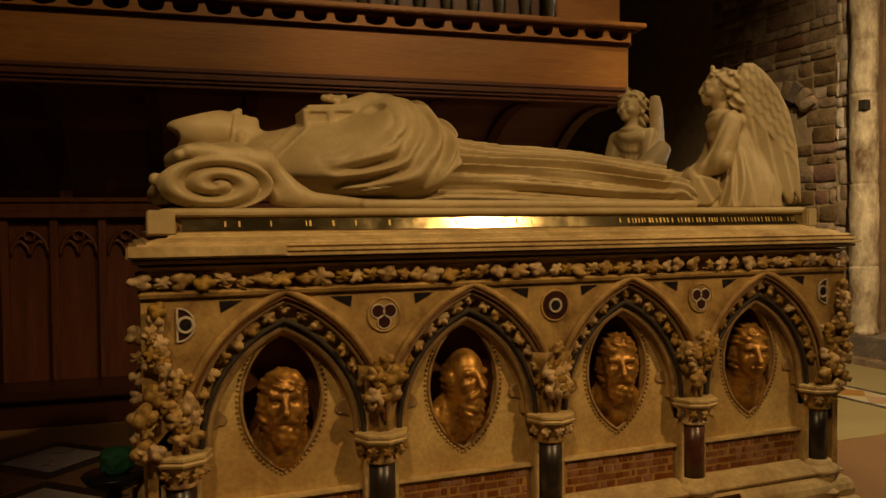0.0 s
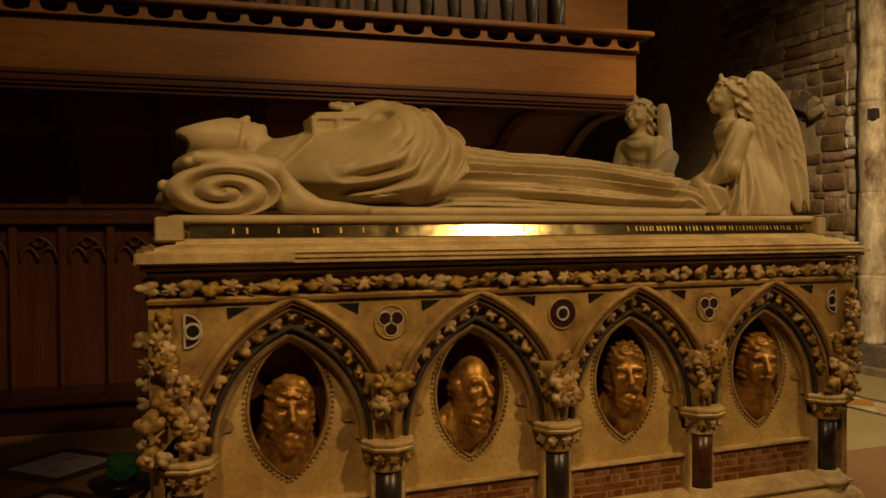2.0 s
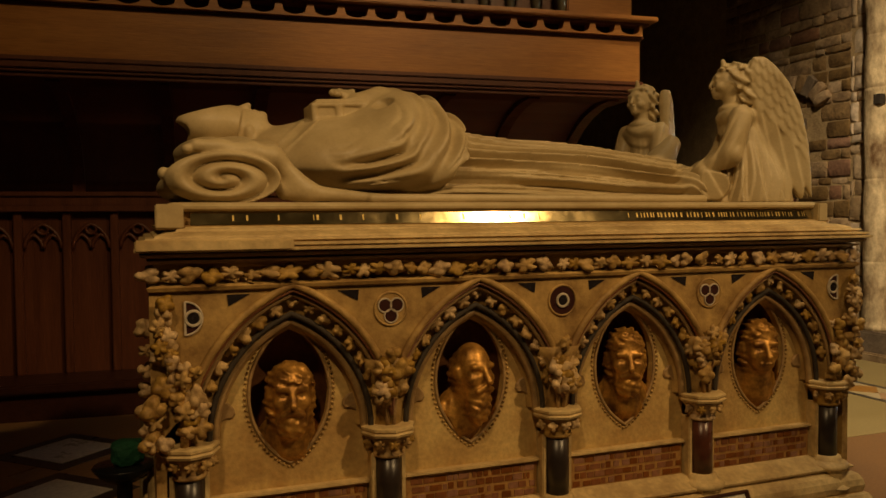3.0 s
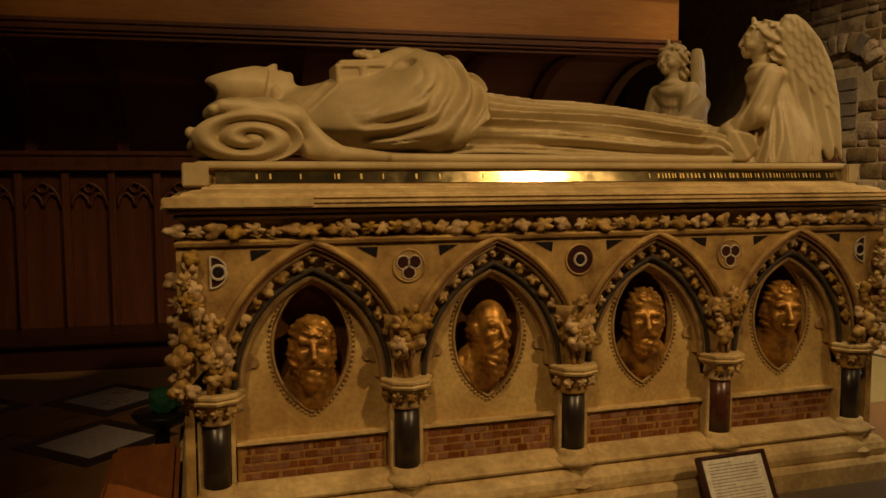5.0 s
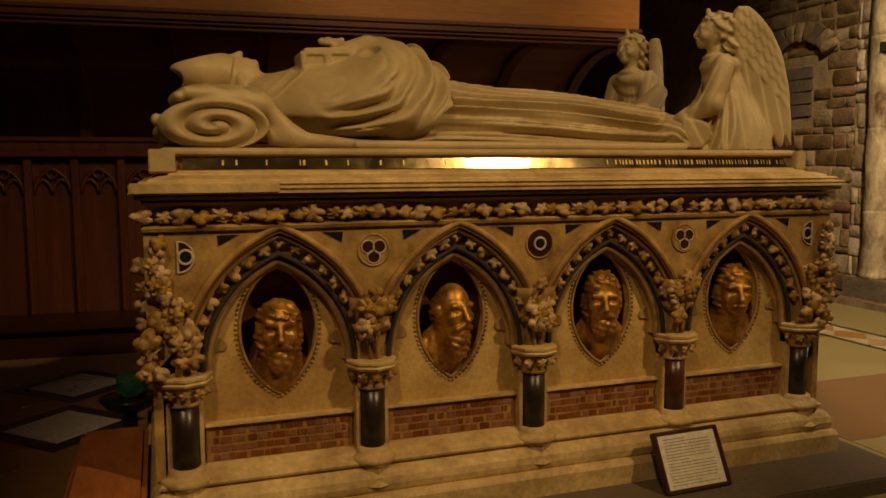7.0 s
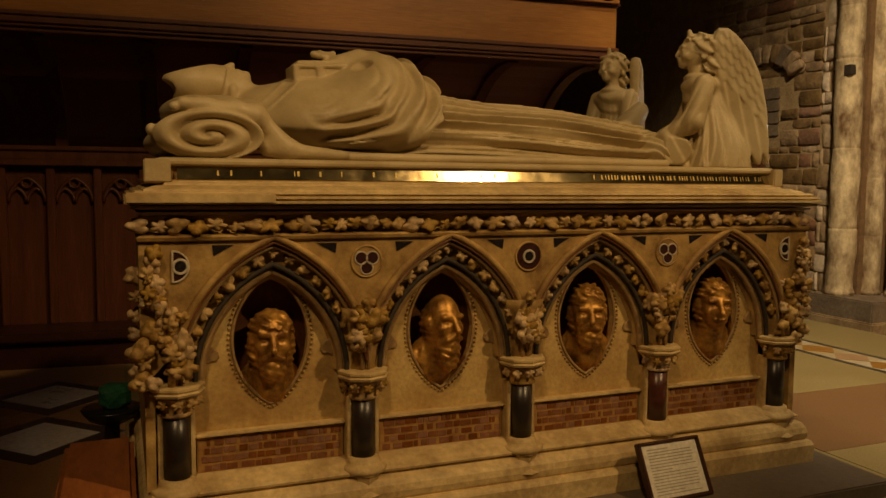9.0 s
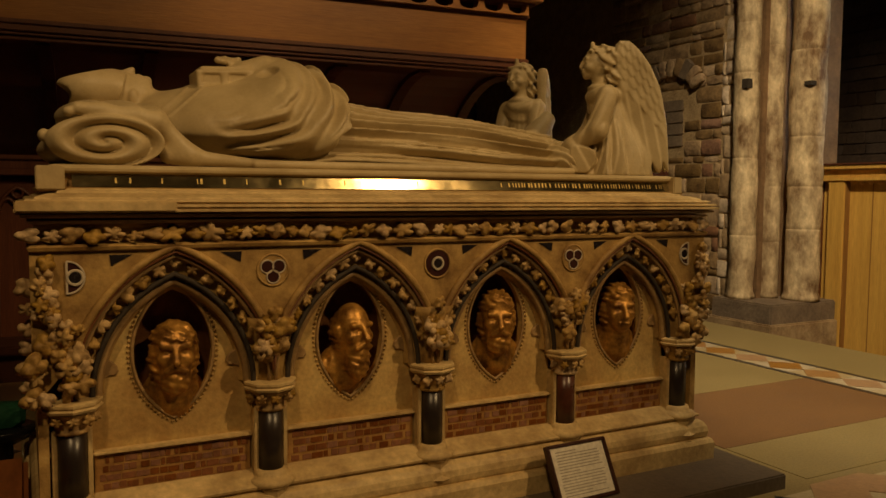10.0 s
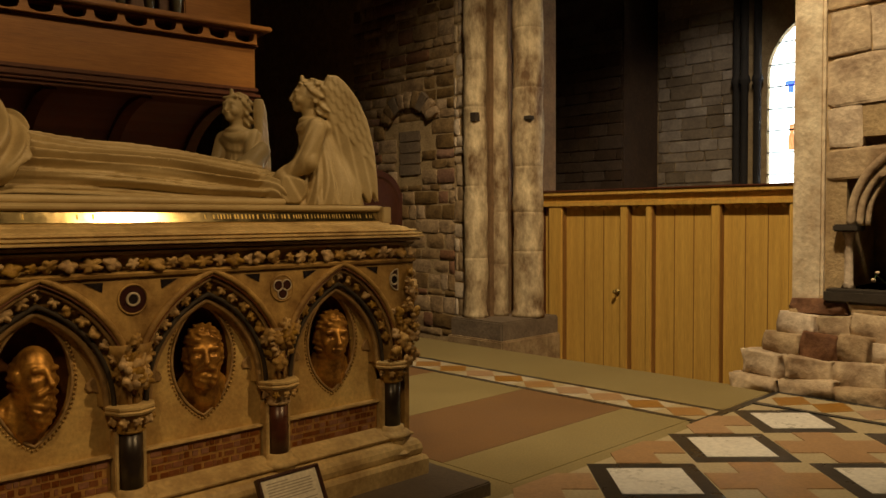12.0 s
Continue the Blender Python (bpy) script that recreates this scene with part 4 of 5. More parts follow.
        for s in (-1, 1):
            h = np.maximum(h, -ell(X, Y, Z, (-0.100, s * 0.023, 0.485), (0.010, 0.013, 0.007)))
            h = melt(h, ell(X, Y, Z, (-0.088, s * 0.022, 0.484), (0.010, 0.011, 0.008)), 0.003)
            h = melt(h, ell(X, Y, Z, (-0.078, s * 0.028, 0.462), (0.018, 0.016, 0.016)), 0.012)
        curl = 0.006 * np.sin(X * 130 + 2 * np.sin(Z * 90)) * np.sin(Y * 120 + 1) + 0.006 * np.sin(Z * 150 + X * 90 + 2 * np.sin(Y * 70))
        hair = np.maximum(ell(X, Y, Z, (-0.014, 0, 0.488), (0.068, 0.060, 0.066)), -(X + 0.066) + 0.75 * (0.52 - Z)) + curl
        h = melt(h, hair, 0.004)
        h = melt(h, ell(X, Y, Z, (0.022, 0, 0.428), (0.036, 0.052, 0.045)) + curl, 0.008)
        h = melt(h, rod(X, Y, Z, (-0.060, 0, 0.540), (-0.064, 0, 0.562), 0.013, 0.009), 0.008)
        h = melt(h, rod(X, Y, Z, (-0.074, -0.036, 0.528), (-0.074, 0.036, 0.528), 0.008, 0.008), 0.006)
        X, Z = X0, Z0
        d = melt(d, h, 0.008)
        # wings
        c, s_ = math.cos(radians(wing_turn)), math.sin(radians(wing_turn))
        U, V = X * c + Y * s_, -X * s_ + Y * c
        for s in (-1, 1):
            yo = s * (0.03 if shift == 0 else 0.008) + shift
            Zw = Z if shift == 0 else Z * 1.08
            lead = curve_through(Zw, [0.0, 0.2, 0.38, 0.5, 0.56, 0.59], [0.18, 0.09, 0.045, 0.025, 0.03, 0.05], 0.015)
            trail = curve_through(Zw, [0.0, 0.1, 0.25, 0.38, 0.48, 0.55, 0.58, 0.595], [0.272, 0.268, 0.255, 0.226, 0.182, 0.13, 0.10, 0.06], 0.016)
            if shift:
                lead, trail = lead * 0.30, trail * 0.42
            inx = np.maximum(lead - U, U - trail)
            # layers of feathers, short above and long below, each overlapping the next
            along = Z + 0.75 * U + 1.2 * U * U
            across = U + 0.22 * (Z - 0.3)
            feather = 0.008 * lap(across * 21, 0.25)
            for k, (base, size) in enumerate(((0.42, 30), (0.465, 34), (0.51, 38), (0.555, 42), (0.60, 46))):
                col = across * size + 0.37 * k
                col = (col - np.floor(col)) * 2 - 1
                tip = np.clip((along - base - 0.016 * col * col) / 0.008, 0, 1)
                feather = feather * (1 - tip) + tip * (0.0068 + 0.0018 * (1 - np.abs(col) ** 1.5) - 0.09 * np.clip(along - base, 0, 0.06))
            tipc = across * 21
            tipc = (tipc - np.floor(tipc)) * 2 - 1
            inx = np.maximum(inx, 0.7 * (0.012 + 0.05 * tipc * tipc + 0.45 * np.clip(0.20 - U, 0, 1) - Z))
            thick = (0.012 if shift == 0 else 0.008) + 0.014 * np.clip((Z - 0.42) / 0.15, 0, 1) * np.clip(1 - (U - lead) / 0.08, 0, 1)
            thick = thick * np.sqrt(np.clip((0.60 - Zw) / 0.09, 0.05, 1))
            wa, wb = np.maximum(inx * 0.8, Zw - 0.585) + 0.012, np.abs(V - yo) - thick - feather * 0.8 + 0.008
            wg = np.sqrt(np.maximum(wa, 0) ** 2 + np.maximum(wb, 0) ** 2) - 0.012 + np.minimum(np.maximum(wa, wb), 0)
            d = melt(d, wg * 0.8, 0.010)
        return np.maximum(d, -Z)
    return field


for at, turn, yaw, shift in (((0.985, 0.29, 1.287), 0, -30, 0.0), ((0.945, 0.89, 1.287), 8, 22, -0.09)):
    ob = skin("angel_statue", angel_field(turn, shift), (-0.28, -0.22, -0.02), (0.31, 0.26, 0.64), 0.0042, "alabaster")
    ob.matrix_basis = pose(*at, 0, 0, yaw)
    tagged(ob, "pale stone kneeling winged angel statue at the effigy's feet", "statue", "angels at the feet")


def bust_field(kind):
    def field(X, Y, Z):
        h = ell(X, Y, Z, (0, 0, 0.055), (0.055, 0.066, 0.084))
        h = melt(h, ell(X, Y, Z, (0, -0.03, 0.01), (0.042, 0.036, 0.055)), 0.02)
        # brow, nose, cheeks, eyes, mouth
        h = melt(h, rod(X, Y, Z, (-0.034, -0.056, 0.068), (0.034, -0.056, 0.068), 0.010, 0.010), 0.008)
        h = melt(h, rod(X, Y, Z, (0, -0.064, 0.064), (0, -0.090, 0.022), 0.007, 0.011), 0.008)
        for s in (-1, 1):
            h = melt(h, ell(X, Y, Z, (s * 0.031, -0.048, 0.026), (0.018, 0.016, 0.018)), 0.012)
            h = np.maximum(h, -ell(X, Y, Z, (s * 0.025, -0.068, 0.050), (0.017, 0.014, 0.010)))
            h = melt(h, ell(X, Y, Z, (s * 0.024, -0.052, 0.048), (0.011, 0.008, 0.007)), 0.003)
            h = melt(h, ell(X, Y, Z, (s * 0.056, 0.0, 0.045), (0.010, 0.016, 0.024)), 0.006)
        h = melt(h, rod(X, Y, Z, (-0.016, -0.064, -0.006), (0.016, -0.064, -0.006), 0.006, 0.006), 0.006)
        curl = 0.0026 * np.sin(X * 230 + 1 + 2 * np.sin(Z * 110)) + 0.0026 * np.sin(X * 90 + Z * 260)
        if kind != 3:
            beard = ell(X, Y, Z, (0, -0.036, -0.040 if kind != 1 else -0.055), (0.041, 0.036, 0.046 if kind != 1 else 0.072))
            h = melt(h, beard + curl * 0.7, 0.02)
            h = melt(h, rod(X, Y, Z, (-0.026, -0.066, -0.008), (0, -0.074, 0.006), 0.009, 0.009), 0.006)
            h = melt(h, rod(X, Y, Z, (0.026, -0.066, -0.008), (0, -0.074, 0.006), 0.009, 0.009), 0.006)
            h = np.maximum(h, -ell(X, Y, Z, (0, -0.080, -0.015), (0.018, 0.014, 0.005)))
        if kind == 0:
            crown = np.maximum(ell(X, Y, Z, (0, 0.008, 0.080), (0.064, 0.076, 0.058)), 0.092 - Z - 0.25 * np.abs(X)) + curl
            h = melt(h, crown, 0.015)
            h = melt(h, np.maximum(ell(X, Y, Z, (0, 0.02, 0.02), (0.07, 0.06, 0.11)), -0.02 - Y) + curl, 0.01)
        elif kind == 1:
            h = melt(h, np.maximum(ell(X, Y, Z, (0, 0.02, 0.04), (0.062, 0.062, 0.075)), -0.005 - Y) + curl, 0.01)
        else:
            cap = np.maximum(ell(X, Y, Z, (0, 0.01, 0.085), (0.062, 0.074, 0.07)), 0.075 - Z + 0.5 * np.maximum(-Y - 0.02, 0)) + curl
            h = melt(h, np.maximum(cap, -0.055 - Y), 0.008)
            h = melt(h, np.maximum(ell(X, Y, Z, (0, 0.02, 0.03), (0.068, 0.06, 0.09)), -0.012 - Y) + curl, 0.01)
        h = melt(h, rod(X, Y, Z, (0, 0.015, -0.02), (0, 0.03, -0.12), 0.045, 0.05), 0.02)
        robe = ell(X, Y, Z, (0, 0.060, -0.115), (0.086, 0.052, 0.105)) - 0.007 * lap((np.abs(X) * 1.3 + Z * 0.35) * 30)
        robe = np.maximum(robe, np.abs(X) - 0.006 - 0.52 * (Z + 0.225))
        return melt(h, robe, 0.02)
    return field


for k, (cx, yaw) in enumerate(zip(CENTRES, (-4, 20, -20, -16))):
    ob = skin("portrait_bust", bust_field(k), (-0.15, -0.12, -0.26), (0.15, 0.16, 0.18), 0.0036, "bronze")
    ob.matrix_basis = Matrix.LocRotScale((cx + 0.002, 0.08, 0.655 if k == 0 else 0.678), Euler((0, 0, radians(yaw))), (1.13, 1.0, 1.02))
    tagged(ob, ("bronze relief bust of a bearded crowned head in an almond recess", "bronze relief bust of a balding long-bearded man", "bronze relief bust of a short-bearded man",
                "bronze relief bust of a beardless long-haired figure")[k], "bust", "busts in the arcade")

# ---- organ loft ----
LOFT = thing("organ_loft", (0, 2.5, 2.06), "brown oak organ loft with carved cresting and moulded front", "organ loft")
X0, X1 = -6.4, 1.96
part("front_panel", new_box(X0, X1, 2.42, 2.5, 2.17, 2.47), "oak", LOFT, "smooth golden oak front board")
part("end_panel", new_box(X1 - 0.08, X1 - 0.003, 2.5, 5.28, 2.17, 2.47), "oak", LOFT)
bm = bmesh.new()
for o, z0, z1 in ((0.018, 2.148, 2.174), (0.004, 2.128, 2.148), (0.03, 2.105, 2.128), (0.012, 2.085, 2.105), (-0.01, 2.06, 2.085)):
    box(bm, X0, X1 + o, 2.42 - o, 5.28, z0, z1, 0.004)
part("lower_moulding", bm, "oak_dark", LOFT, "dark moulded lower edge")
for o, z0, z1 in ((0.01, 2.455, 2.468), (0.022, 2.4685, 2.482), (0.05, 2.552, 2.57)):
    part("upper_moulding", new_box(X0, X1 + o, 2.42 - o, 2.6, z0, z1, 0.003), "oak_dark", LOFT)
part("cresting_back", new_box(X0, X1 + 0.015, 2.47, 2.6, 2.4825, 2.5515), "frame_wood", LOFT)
part("top_board", new_box(X0, X1 + 0.085, 2.31, 2.75, 2.572, 2.604, 0.006), "oak", LOFT, "lighter oak capping board")
pitch = 0.19
# a row of small corbels with a scalloped lip between them
ARCH = bmesh.new()
lip = [(-0.062 + 0.124 * i / 10, -0.012 - 0.016 * math.sin(math.pi * i / 10)) for i in range(11)]
outer = [(-pitch / 2, -0.036), (pitch / 2, -0.036), (pitch / 2, 0.038), (0.075, 0.038), (0.07, 0.006)] + lip[::-1] + [(-0.07, 0.006), (-0.075, 0.038), (-pitch / 2, 0.038)]
rings(ARCH, [[(x, y, z) for x, z in outer] for y in (-0.03, 0.05)])
cusp = mesh_of("cresting_arch", ARCH, "oak")
x = X1 - 0.1 - 26 * pitch
while x < X1 - 0.02:
    piece("cresting_arch", cusp, LOFT, Matrix.Translation((x, 2.40, 2.515)))
    x += pitch
# coved underside with ribs
bm = bmesh.new()
cove = [(2.5 + 0.9 * math.sin(a), 1.42 + 0.66 * math.cos(a)) for a in [math.pi / 2 * i / 10 for i in range(11)]]
rings(bm, [[(x, y, z) for y, z in cove] + [(x, y + 0.05, z + 0.03) for y, z in cove[::-1]] for x in (X0, X1 - 0.1)])
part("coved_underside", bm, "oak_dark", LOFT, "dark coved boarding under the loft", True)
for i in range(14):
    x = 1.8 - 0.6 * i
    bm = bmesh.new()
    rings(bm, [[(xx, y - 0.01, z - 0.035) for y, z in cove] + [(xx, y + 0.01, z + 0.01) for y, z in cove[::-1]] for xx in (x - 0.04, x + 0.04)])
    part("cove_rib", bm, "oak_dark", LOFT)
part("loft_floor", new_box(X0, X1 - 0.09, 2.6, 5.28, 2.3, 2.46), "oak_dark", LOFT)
# organ case and pipes
CASE = thing("organ_case", (0, 3.2, 2.6), "dark oak organ case with dull metal pipes", "organ")
part("case_back", new_box(-4, 1.7, 3.2, 3.3, 2.46, 5.5), "oak_dark", CASE)
part("case_post", new_box(1.66, 2.2, 2.95, 3.6, 2.46, 5.5, 0.01), "oak", CASE)
pipe = mesh_of("organ_pipe", lathe(bmesh.new(), [(0.014, 2.6), (0.05, 2.9), (0.05, 5.2)], 0, 0, 16), "pipe_metal", True)
for i in range(18):
    piece("organ_pipe", pipe, CASE, Matrix.Translation((1.56 - 0.2 * i, 2.85, 0)))
part("pipe_rail", new_box(-4, 1.7, 2.79, 2.91, 2.598, 2.64), "oak_dark", CASE)

SWING = Matrix.Translation((1.96, 2.42, 0)) @ pose(0, 0, 0, 0, 0, -4.5) @ Matrix.Translation((-1.96, -2.42, 0))
for ob in (LOFT, CASE):
    ob.matrix_basis = SWING @ Matrix.Translation(ob.location)

# ---- panelled screen under the loft ----
STALL = thing("panelled_stall", (-2, 3.1, 0), "dark reddish oak panelling with carved tracery heads", "panelling")
part("backing", new_box(X0, 1.9, 3.14, 3.2, 0, 1.42), "oak_dark", STALL)
bm = bmesh.new()
for o, z0, z1 in ((0.05, 1.40, 1.43), (0.03, 1.34, 1.40), (0.045, 1.30, 1.34)):
    box(bm, X0, 1.9, 3.1 - o, 3.16, z0, z1, 0.004)
part("top_rail", bm, "oak_dark", STALL)
# seat and riser in near-black wood: the seat's shadow put into their colour
part("seat", new_box(X0, 1.9, 2.75, 3.14, 0.18, 0.24, 0.01), "frame_wood", STALL)
part("seat_riser", new_box(X0, 1.9, 2.82, 3.14, 0, 0.18), "frame_wood", STALL)
stile = mesh_of("stile", new_box(-0.025, 0.025, 3.09, 3.15, 0.24, 1.3, 0.006), "oak_dark")
TR = bmesh.new()
for w, h, y in ((0.115, 0.16, 3.115), (0.06, 0.09, 3.12)):
    for s in ((0,) if w > 0.1 else (-1, 1)):
        tube(TR, [(s * 0.058 + x, y, 1.06 + z) for x, z in arch_curve(w - 0.005, h, 6)], 0.012, 6)
tube(TR, [(0.032 * math.cos(a), 3.115, 1.185 + 0.032 * math.sin(a)) for a in [2 * math.pi * i / 10 for i in range(10)]], 0.009, 6, True)
trac = mesh_of("tracery", TR, "oak_dark", True)
i = 0
x = -1.26
while x > -3.6:
    piece("stile", stile, STALL, Matrix.Translation((x, 0, 0)))
    piece("tracery", trac, STALL, Matrix.Translation((x - 0.145, 0, 0)))
    x -= 0.29

STALL.matrix_basis = SWING @ Matrix.Translation(STALL.location)

# ---- small things west of the tomb ----
BENCH = thing("kneeler_bench", (-1.45, 0.3, 0), "low polished red-brown wooden bench beside the tomb", "bench")
part("top", new_box(-1.555, -1.32, -0.45, 0.66, 0.205, 0.25, 0.018), "bench_wood", BENCH)
for y in (-0.4, 0.55):
    part("leg", new_box(-1.54, -1.345, y, y + 0.05, 0.0, 0.215, 0.004), "bench_wood", BENCH)
part("apron", new_box(-1.55, -1.535, -0.35, 0.56, 0.12, 0.215), "bench_wood", BENCH)
DISH = thing("flower_dish", (-1.4, 1.0, 0), "black plastic stand with a block of green floral foam", "flower stand")
part("stand", lathe(bmesh.new(), [(0.09, 0.0), (0.07, 0.02), (0.03, 0.05), (0.03, 0.2), (0.09, 0.23), (0.12, 0.27), (0.115, 0.275)], -1.4, 1.0, 16), "black_plastic", DISH, "", True)
bm = bmesh.new()
bmesh.ops.create_icosphere(bm, subdivisions=3, radius=1)
for v in bm.verts:
    v.co = Vector([math.copysign(abs(c) ** 0.6, c) for c in v.co]) * (1 + 0.12 * noise.noise(v.co * 2.5) + 0.06 * noise.noise(v.co * 7))
    v.co = Vector((-1.385 + v.co.x * 0.062, 1.0 + v.co.y * 0.055, 0.322 + v.co.z * 0.05))
part("foam_block", bm, "foam", DISH, "green floral foam block")

# ---- notice ----
SIGN = thing("notice_frame", (0.545, -0.205, 0.06), "dark framed printed notice leaning on the tomb plinth", "notice")
S = Matrix.Translation((0.545, -0.205, 0.062)) @ Euler((radians(-27), 0, radians(2))).to_matrix().to_4x4()


def sign_part(name, x0, x1, z0, z1, y0, y1, material, parent, label="", bevel=0.0):
    bm = new_box(x0, x1, y0, y1, z0, z1, bevel)
    bmesh.ops.transform(bm, matrix=S, verts=bm.verts[:])
    return part(name, bm, material, parent, label)


sign_part("backing", -0.132, 0.132, 0.0, 0.215, 0.0, 0.012, "frame_wood", SIGN)
for nm, a in (("frame_rail", (-0.14, 0.14, 0.206, 0.218)), ("frame_rail", (-0.14, 0.14, -0.002, 0.012)), ("frame_stile", (-0.142, -0.128, -0.002, 0.218)), ("frame_stile", (0.128, 0.142, -0.002, 0.218))):
    sign_part(nm, a[0], a[1], a[2], a[3], -0.014, 0.014, "frame_wood", SIGN, "", 0.003)
SHEET = sign_part("paper_sheet", -0.126, 0.126, 0.012, 0.206, -0.005, -0.001, "paper", SIGN, "cream printed sheet")
rnd = random.Random(3)
for i in range(16):
    w = 0.21 if i % 7 else rnd.uniform(0.08, 0.16)
    sign_part("text_line", -0.105, -0.105 + w * rnd.uniform(0.93, 1.0), 0.186 - i * 0.0108, 0.1892 - i * 0.0108, -0.0065, -0.004, "ink", SHEET)

# ---- pale oak screen in the east arch ----
SX = 5.95
SCREEN = thing("oak_screen", (SX, 1.45, -0.5), "pale golden oak panelled screen with a small door", "screen")
part("boarding", new_box(SX + 0.05, SX + 0.09, -0.1, 2.95, -0.5, 1.36), "oak_light", SCREEN)
part("cornice", new_box(SX - 0.06, SX + 0.1, -0.1, 2.95, 1.46, 1.505, 0.006), "oak_light", SCREEN)
# dark strip added for the shadow line along the cornice top
part("capping", new_box(SX - 0.075, SX + 0.11, -0.1, 2.95, 1.5052, 1.522, 0.004), "oak_dark", SCREEN, "added capping strip, edge shadow put into its dark colour")
part("end_post", new_box(SX - 0.05, SX + 0.1, 2.955, 3.02, -0.5, 1.5, 0.006), "oak_dark", SCREEN, "dark end post")
part("frieze", new_box(SX - 0.01, SX + 0.07, -0.1, 2.95, 1.385, 1.46, 0.004), "oak_light", SCREEN)
part("rail", new_box(SX - 0.045, SX + 0.07, -0.1, 2.95, 1.345, 1.385, 0.006), "oak_light", SCREEN)
for y0, y1 in ((2.66, 2.86), (1.83, 1.93), (1.55, 1.63), (0.83, 0.93), (0.08, 0.2)):
    part("stile", new_box(SX - 0.03, SX + 0.03, y0 + 0.01, y1 - 0.01, -0.5, 1.345, 0.006), "oak_light", SCREEN)
    # darker beads along each stile paint in the groove's shade
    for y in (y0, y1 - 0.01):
        part("stile_edge", new_box(SX - 0.012, SX + 0.049, y, y + 0.01, -0.5, 1.345), "oak_groove_shade", SCREEN, "bead whose darker colour paints in the groove shade")
for y0, y1 in ((1.93, 2.66), (1.63, 1.83), (0.93, 1.55), (0.2, 0.83)):
    n = max(1, round((y1 - y0) / 0.09))
    for i in range(n):
        bm = bmesh.new()
        c = y0 + (i + 0.5) * (y1 - y0) / n
        lathe(bm, [(0.001, 1.300), (0.010, 1.312), (0.022, 1.318), (0.034, 1.336), (0.036, 1.346)], SX + 0.03, c, 10)
        part("carved_pendant", bm, "oak_light", SCREEN)
    for i in range(1, 3):
        c = y0 + (y1 - y0) * i / 3
        if y1 - y0 > 0.4:
            # thin darker strip painted as the shade of a groove
            part("board_groove", new_box(SX + 0.047, SX + 0.052, c - 0.0045, c + 0.0045, -0.5, 1.345), "oak_groove_shade", SCREEN)
KN = part("door_knob", lathe(bmesh.new(), [(0.001, -0.055), (0.02, -0.05), (0.027, -0.035), (0.02, -0.018), (0.011, -0.008), (0.011, 0.03), (0.034, 0.034), (0.034, 0.042)], 0, 0, 14), "brass_worn", SCREEN, "small round brass knob", True)
KN.matrix_basis = pose(SX - 0.0, 1.99, 0.455, 0, 90, 0) @ Matrix.Scale(0.8, 4)

# ---- north pier of the arch: wall, shafts, pedestal ----
WN = setting("wall_stub", new_box(5.12, 5.6, 3.3, 8.6, -0.5, 8.0), "mortar", "rough coursed rubble stone wall")
PIER = thing("clustered_pier", (5.4, 3.1, -0.5), "weathered clustered stone pier with three pale round shafts", "pier")
part("pedestal", new_box(4.94, 5.88, 2.68, 3.42, -0.5, 0.16, 0.015), "pedestal_stone", PIER, "dark worn block under the shafts")
part("pedestal_plate", new_box(4.91, 5.88, 2.65, 3.45, -0.5, -0.03, 0.015), "pier_stone", PIER)
# the recess's shade is painted into the core's colour
part("core", new_box(5.25, 6.4, 3.12, 3.6, 0.16, 8.0), "recess_shade_stone", PIER, "brown core between the shafts, recess shade put into its dark colour")


def worn(seed, amp):
    def w(u, z):
        return amp * noise.noise(Vector((math.cos(u * 6.283) * 1.5 + seed, math.sin(u * 6.283) * 1.5, z * 2.2))) + amp * 0.5 * noise.noise(Vector((math.cos(u * 6.283) * 5, math.sin(u * 6.283) * 5 + seed, z * 7)))
    return w


for i, (x, y, r) in enumerate(((5.12, 3.21, 0.125), (5.4, 3.11, 0.09), (5.58, 2.86, 0.165))):
    prof = [(r * 1.12, 0.16), (r * 1.1, 0.2), (r * 1.0, 0.23), (r * 1.0, 0.27)]
    rnd = random.Random(40 + i)
    z, joint = 0.3, 0.3 + rnd.uniform(0.3, 0.6)
    while z < 7.9:
        if z > joint:
            prof += [(r, z), (r * 0.965, z + 0.006), (r * 0.965, z + 0.012), (r, z + 0.02)]
            joint = z + rnd.uniform(0.35, 0.8)
        prof.append((r * rnd.uniform(0.985, 1.01), z + 0.05))
        z += 0.07
    part("shaft", lathe(bmesh.new(), prof, x, y, 24, worn(i * 3.1, 0.12)), "shaft_stone", PIER, "pale limewashed worn shaft", True)
# solid near-black blocks whose colour gives the shade inside the holes
part("socket_hole", new_box(5.0, 5.075, 3.10, 3.17, 2.25, 2.34), "dark_paint", PIER)
part("socket_hole", new_box(5.425, 5.50, 2.71, 2.79, 2.265, 2.305), "dark_paint", PIER)

# ---- south pier with the niche ----
SP = thing("masonry_pier", (5.0, -0.9, 0), "large pale weathered ashlar pier with a niche", "pier")
part("core_left", new_box(4.82, 6.0, -0.66, -0.34, -0.5, 8), "mortar", SP)
part("core_right", new_box(4.82, 6.0, -1.9, -1.55, -0.5, 8), "mortar", SP)
part("core_top", new_box(4.82, 6.0, -1.55, -0.66, 1.78, 8), "mortar", SP)
part("core_base", new_box(4.82, 6.0, -1.55, -0.66, -0.5, 0.72), "mortar", SP)
part("niche_back", new_box(5.4, 6.0, -1.55, -0.66, 0.72, 1.78), "mortar", SP)
part("jamb_strip", new_box(4.77, 5.6, -0.52, -0.30, 0.3, 8.0, 0.02), "limewash", SP, "smooth pale dressed jamb")
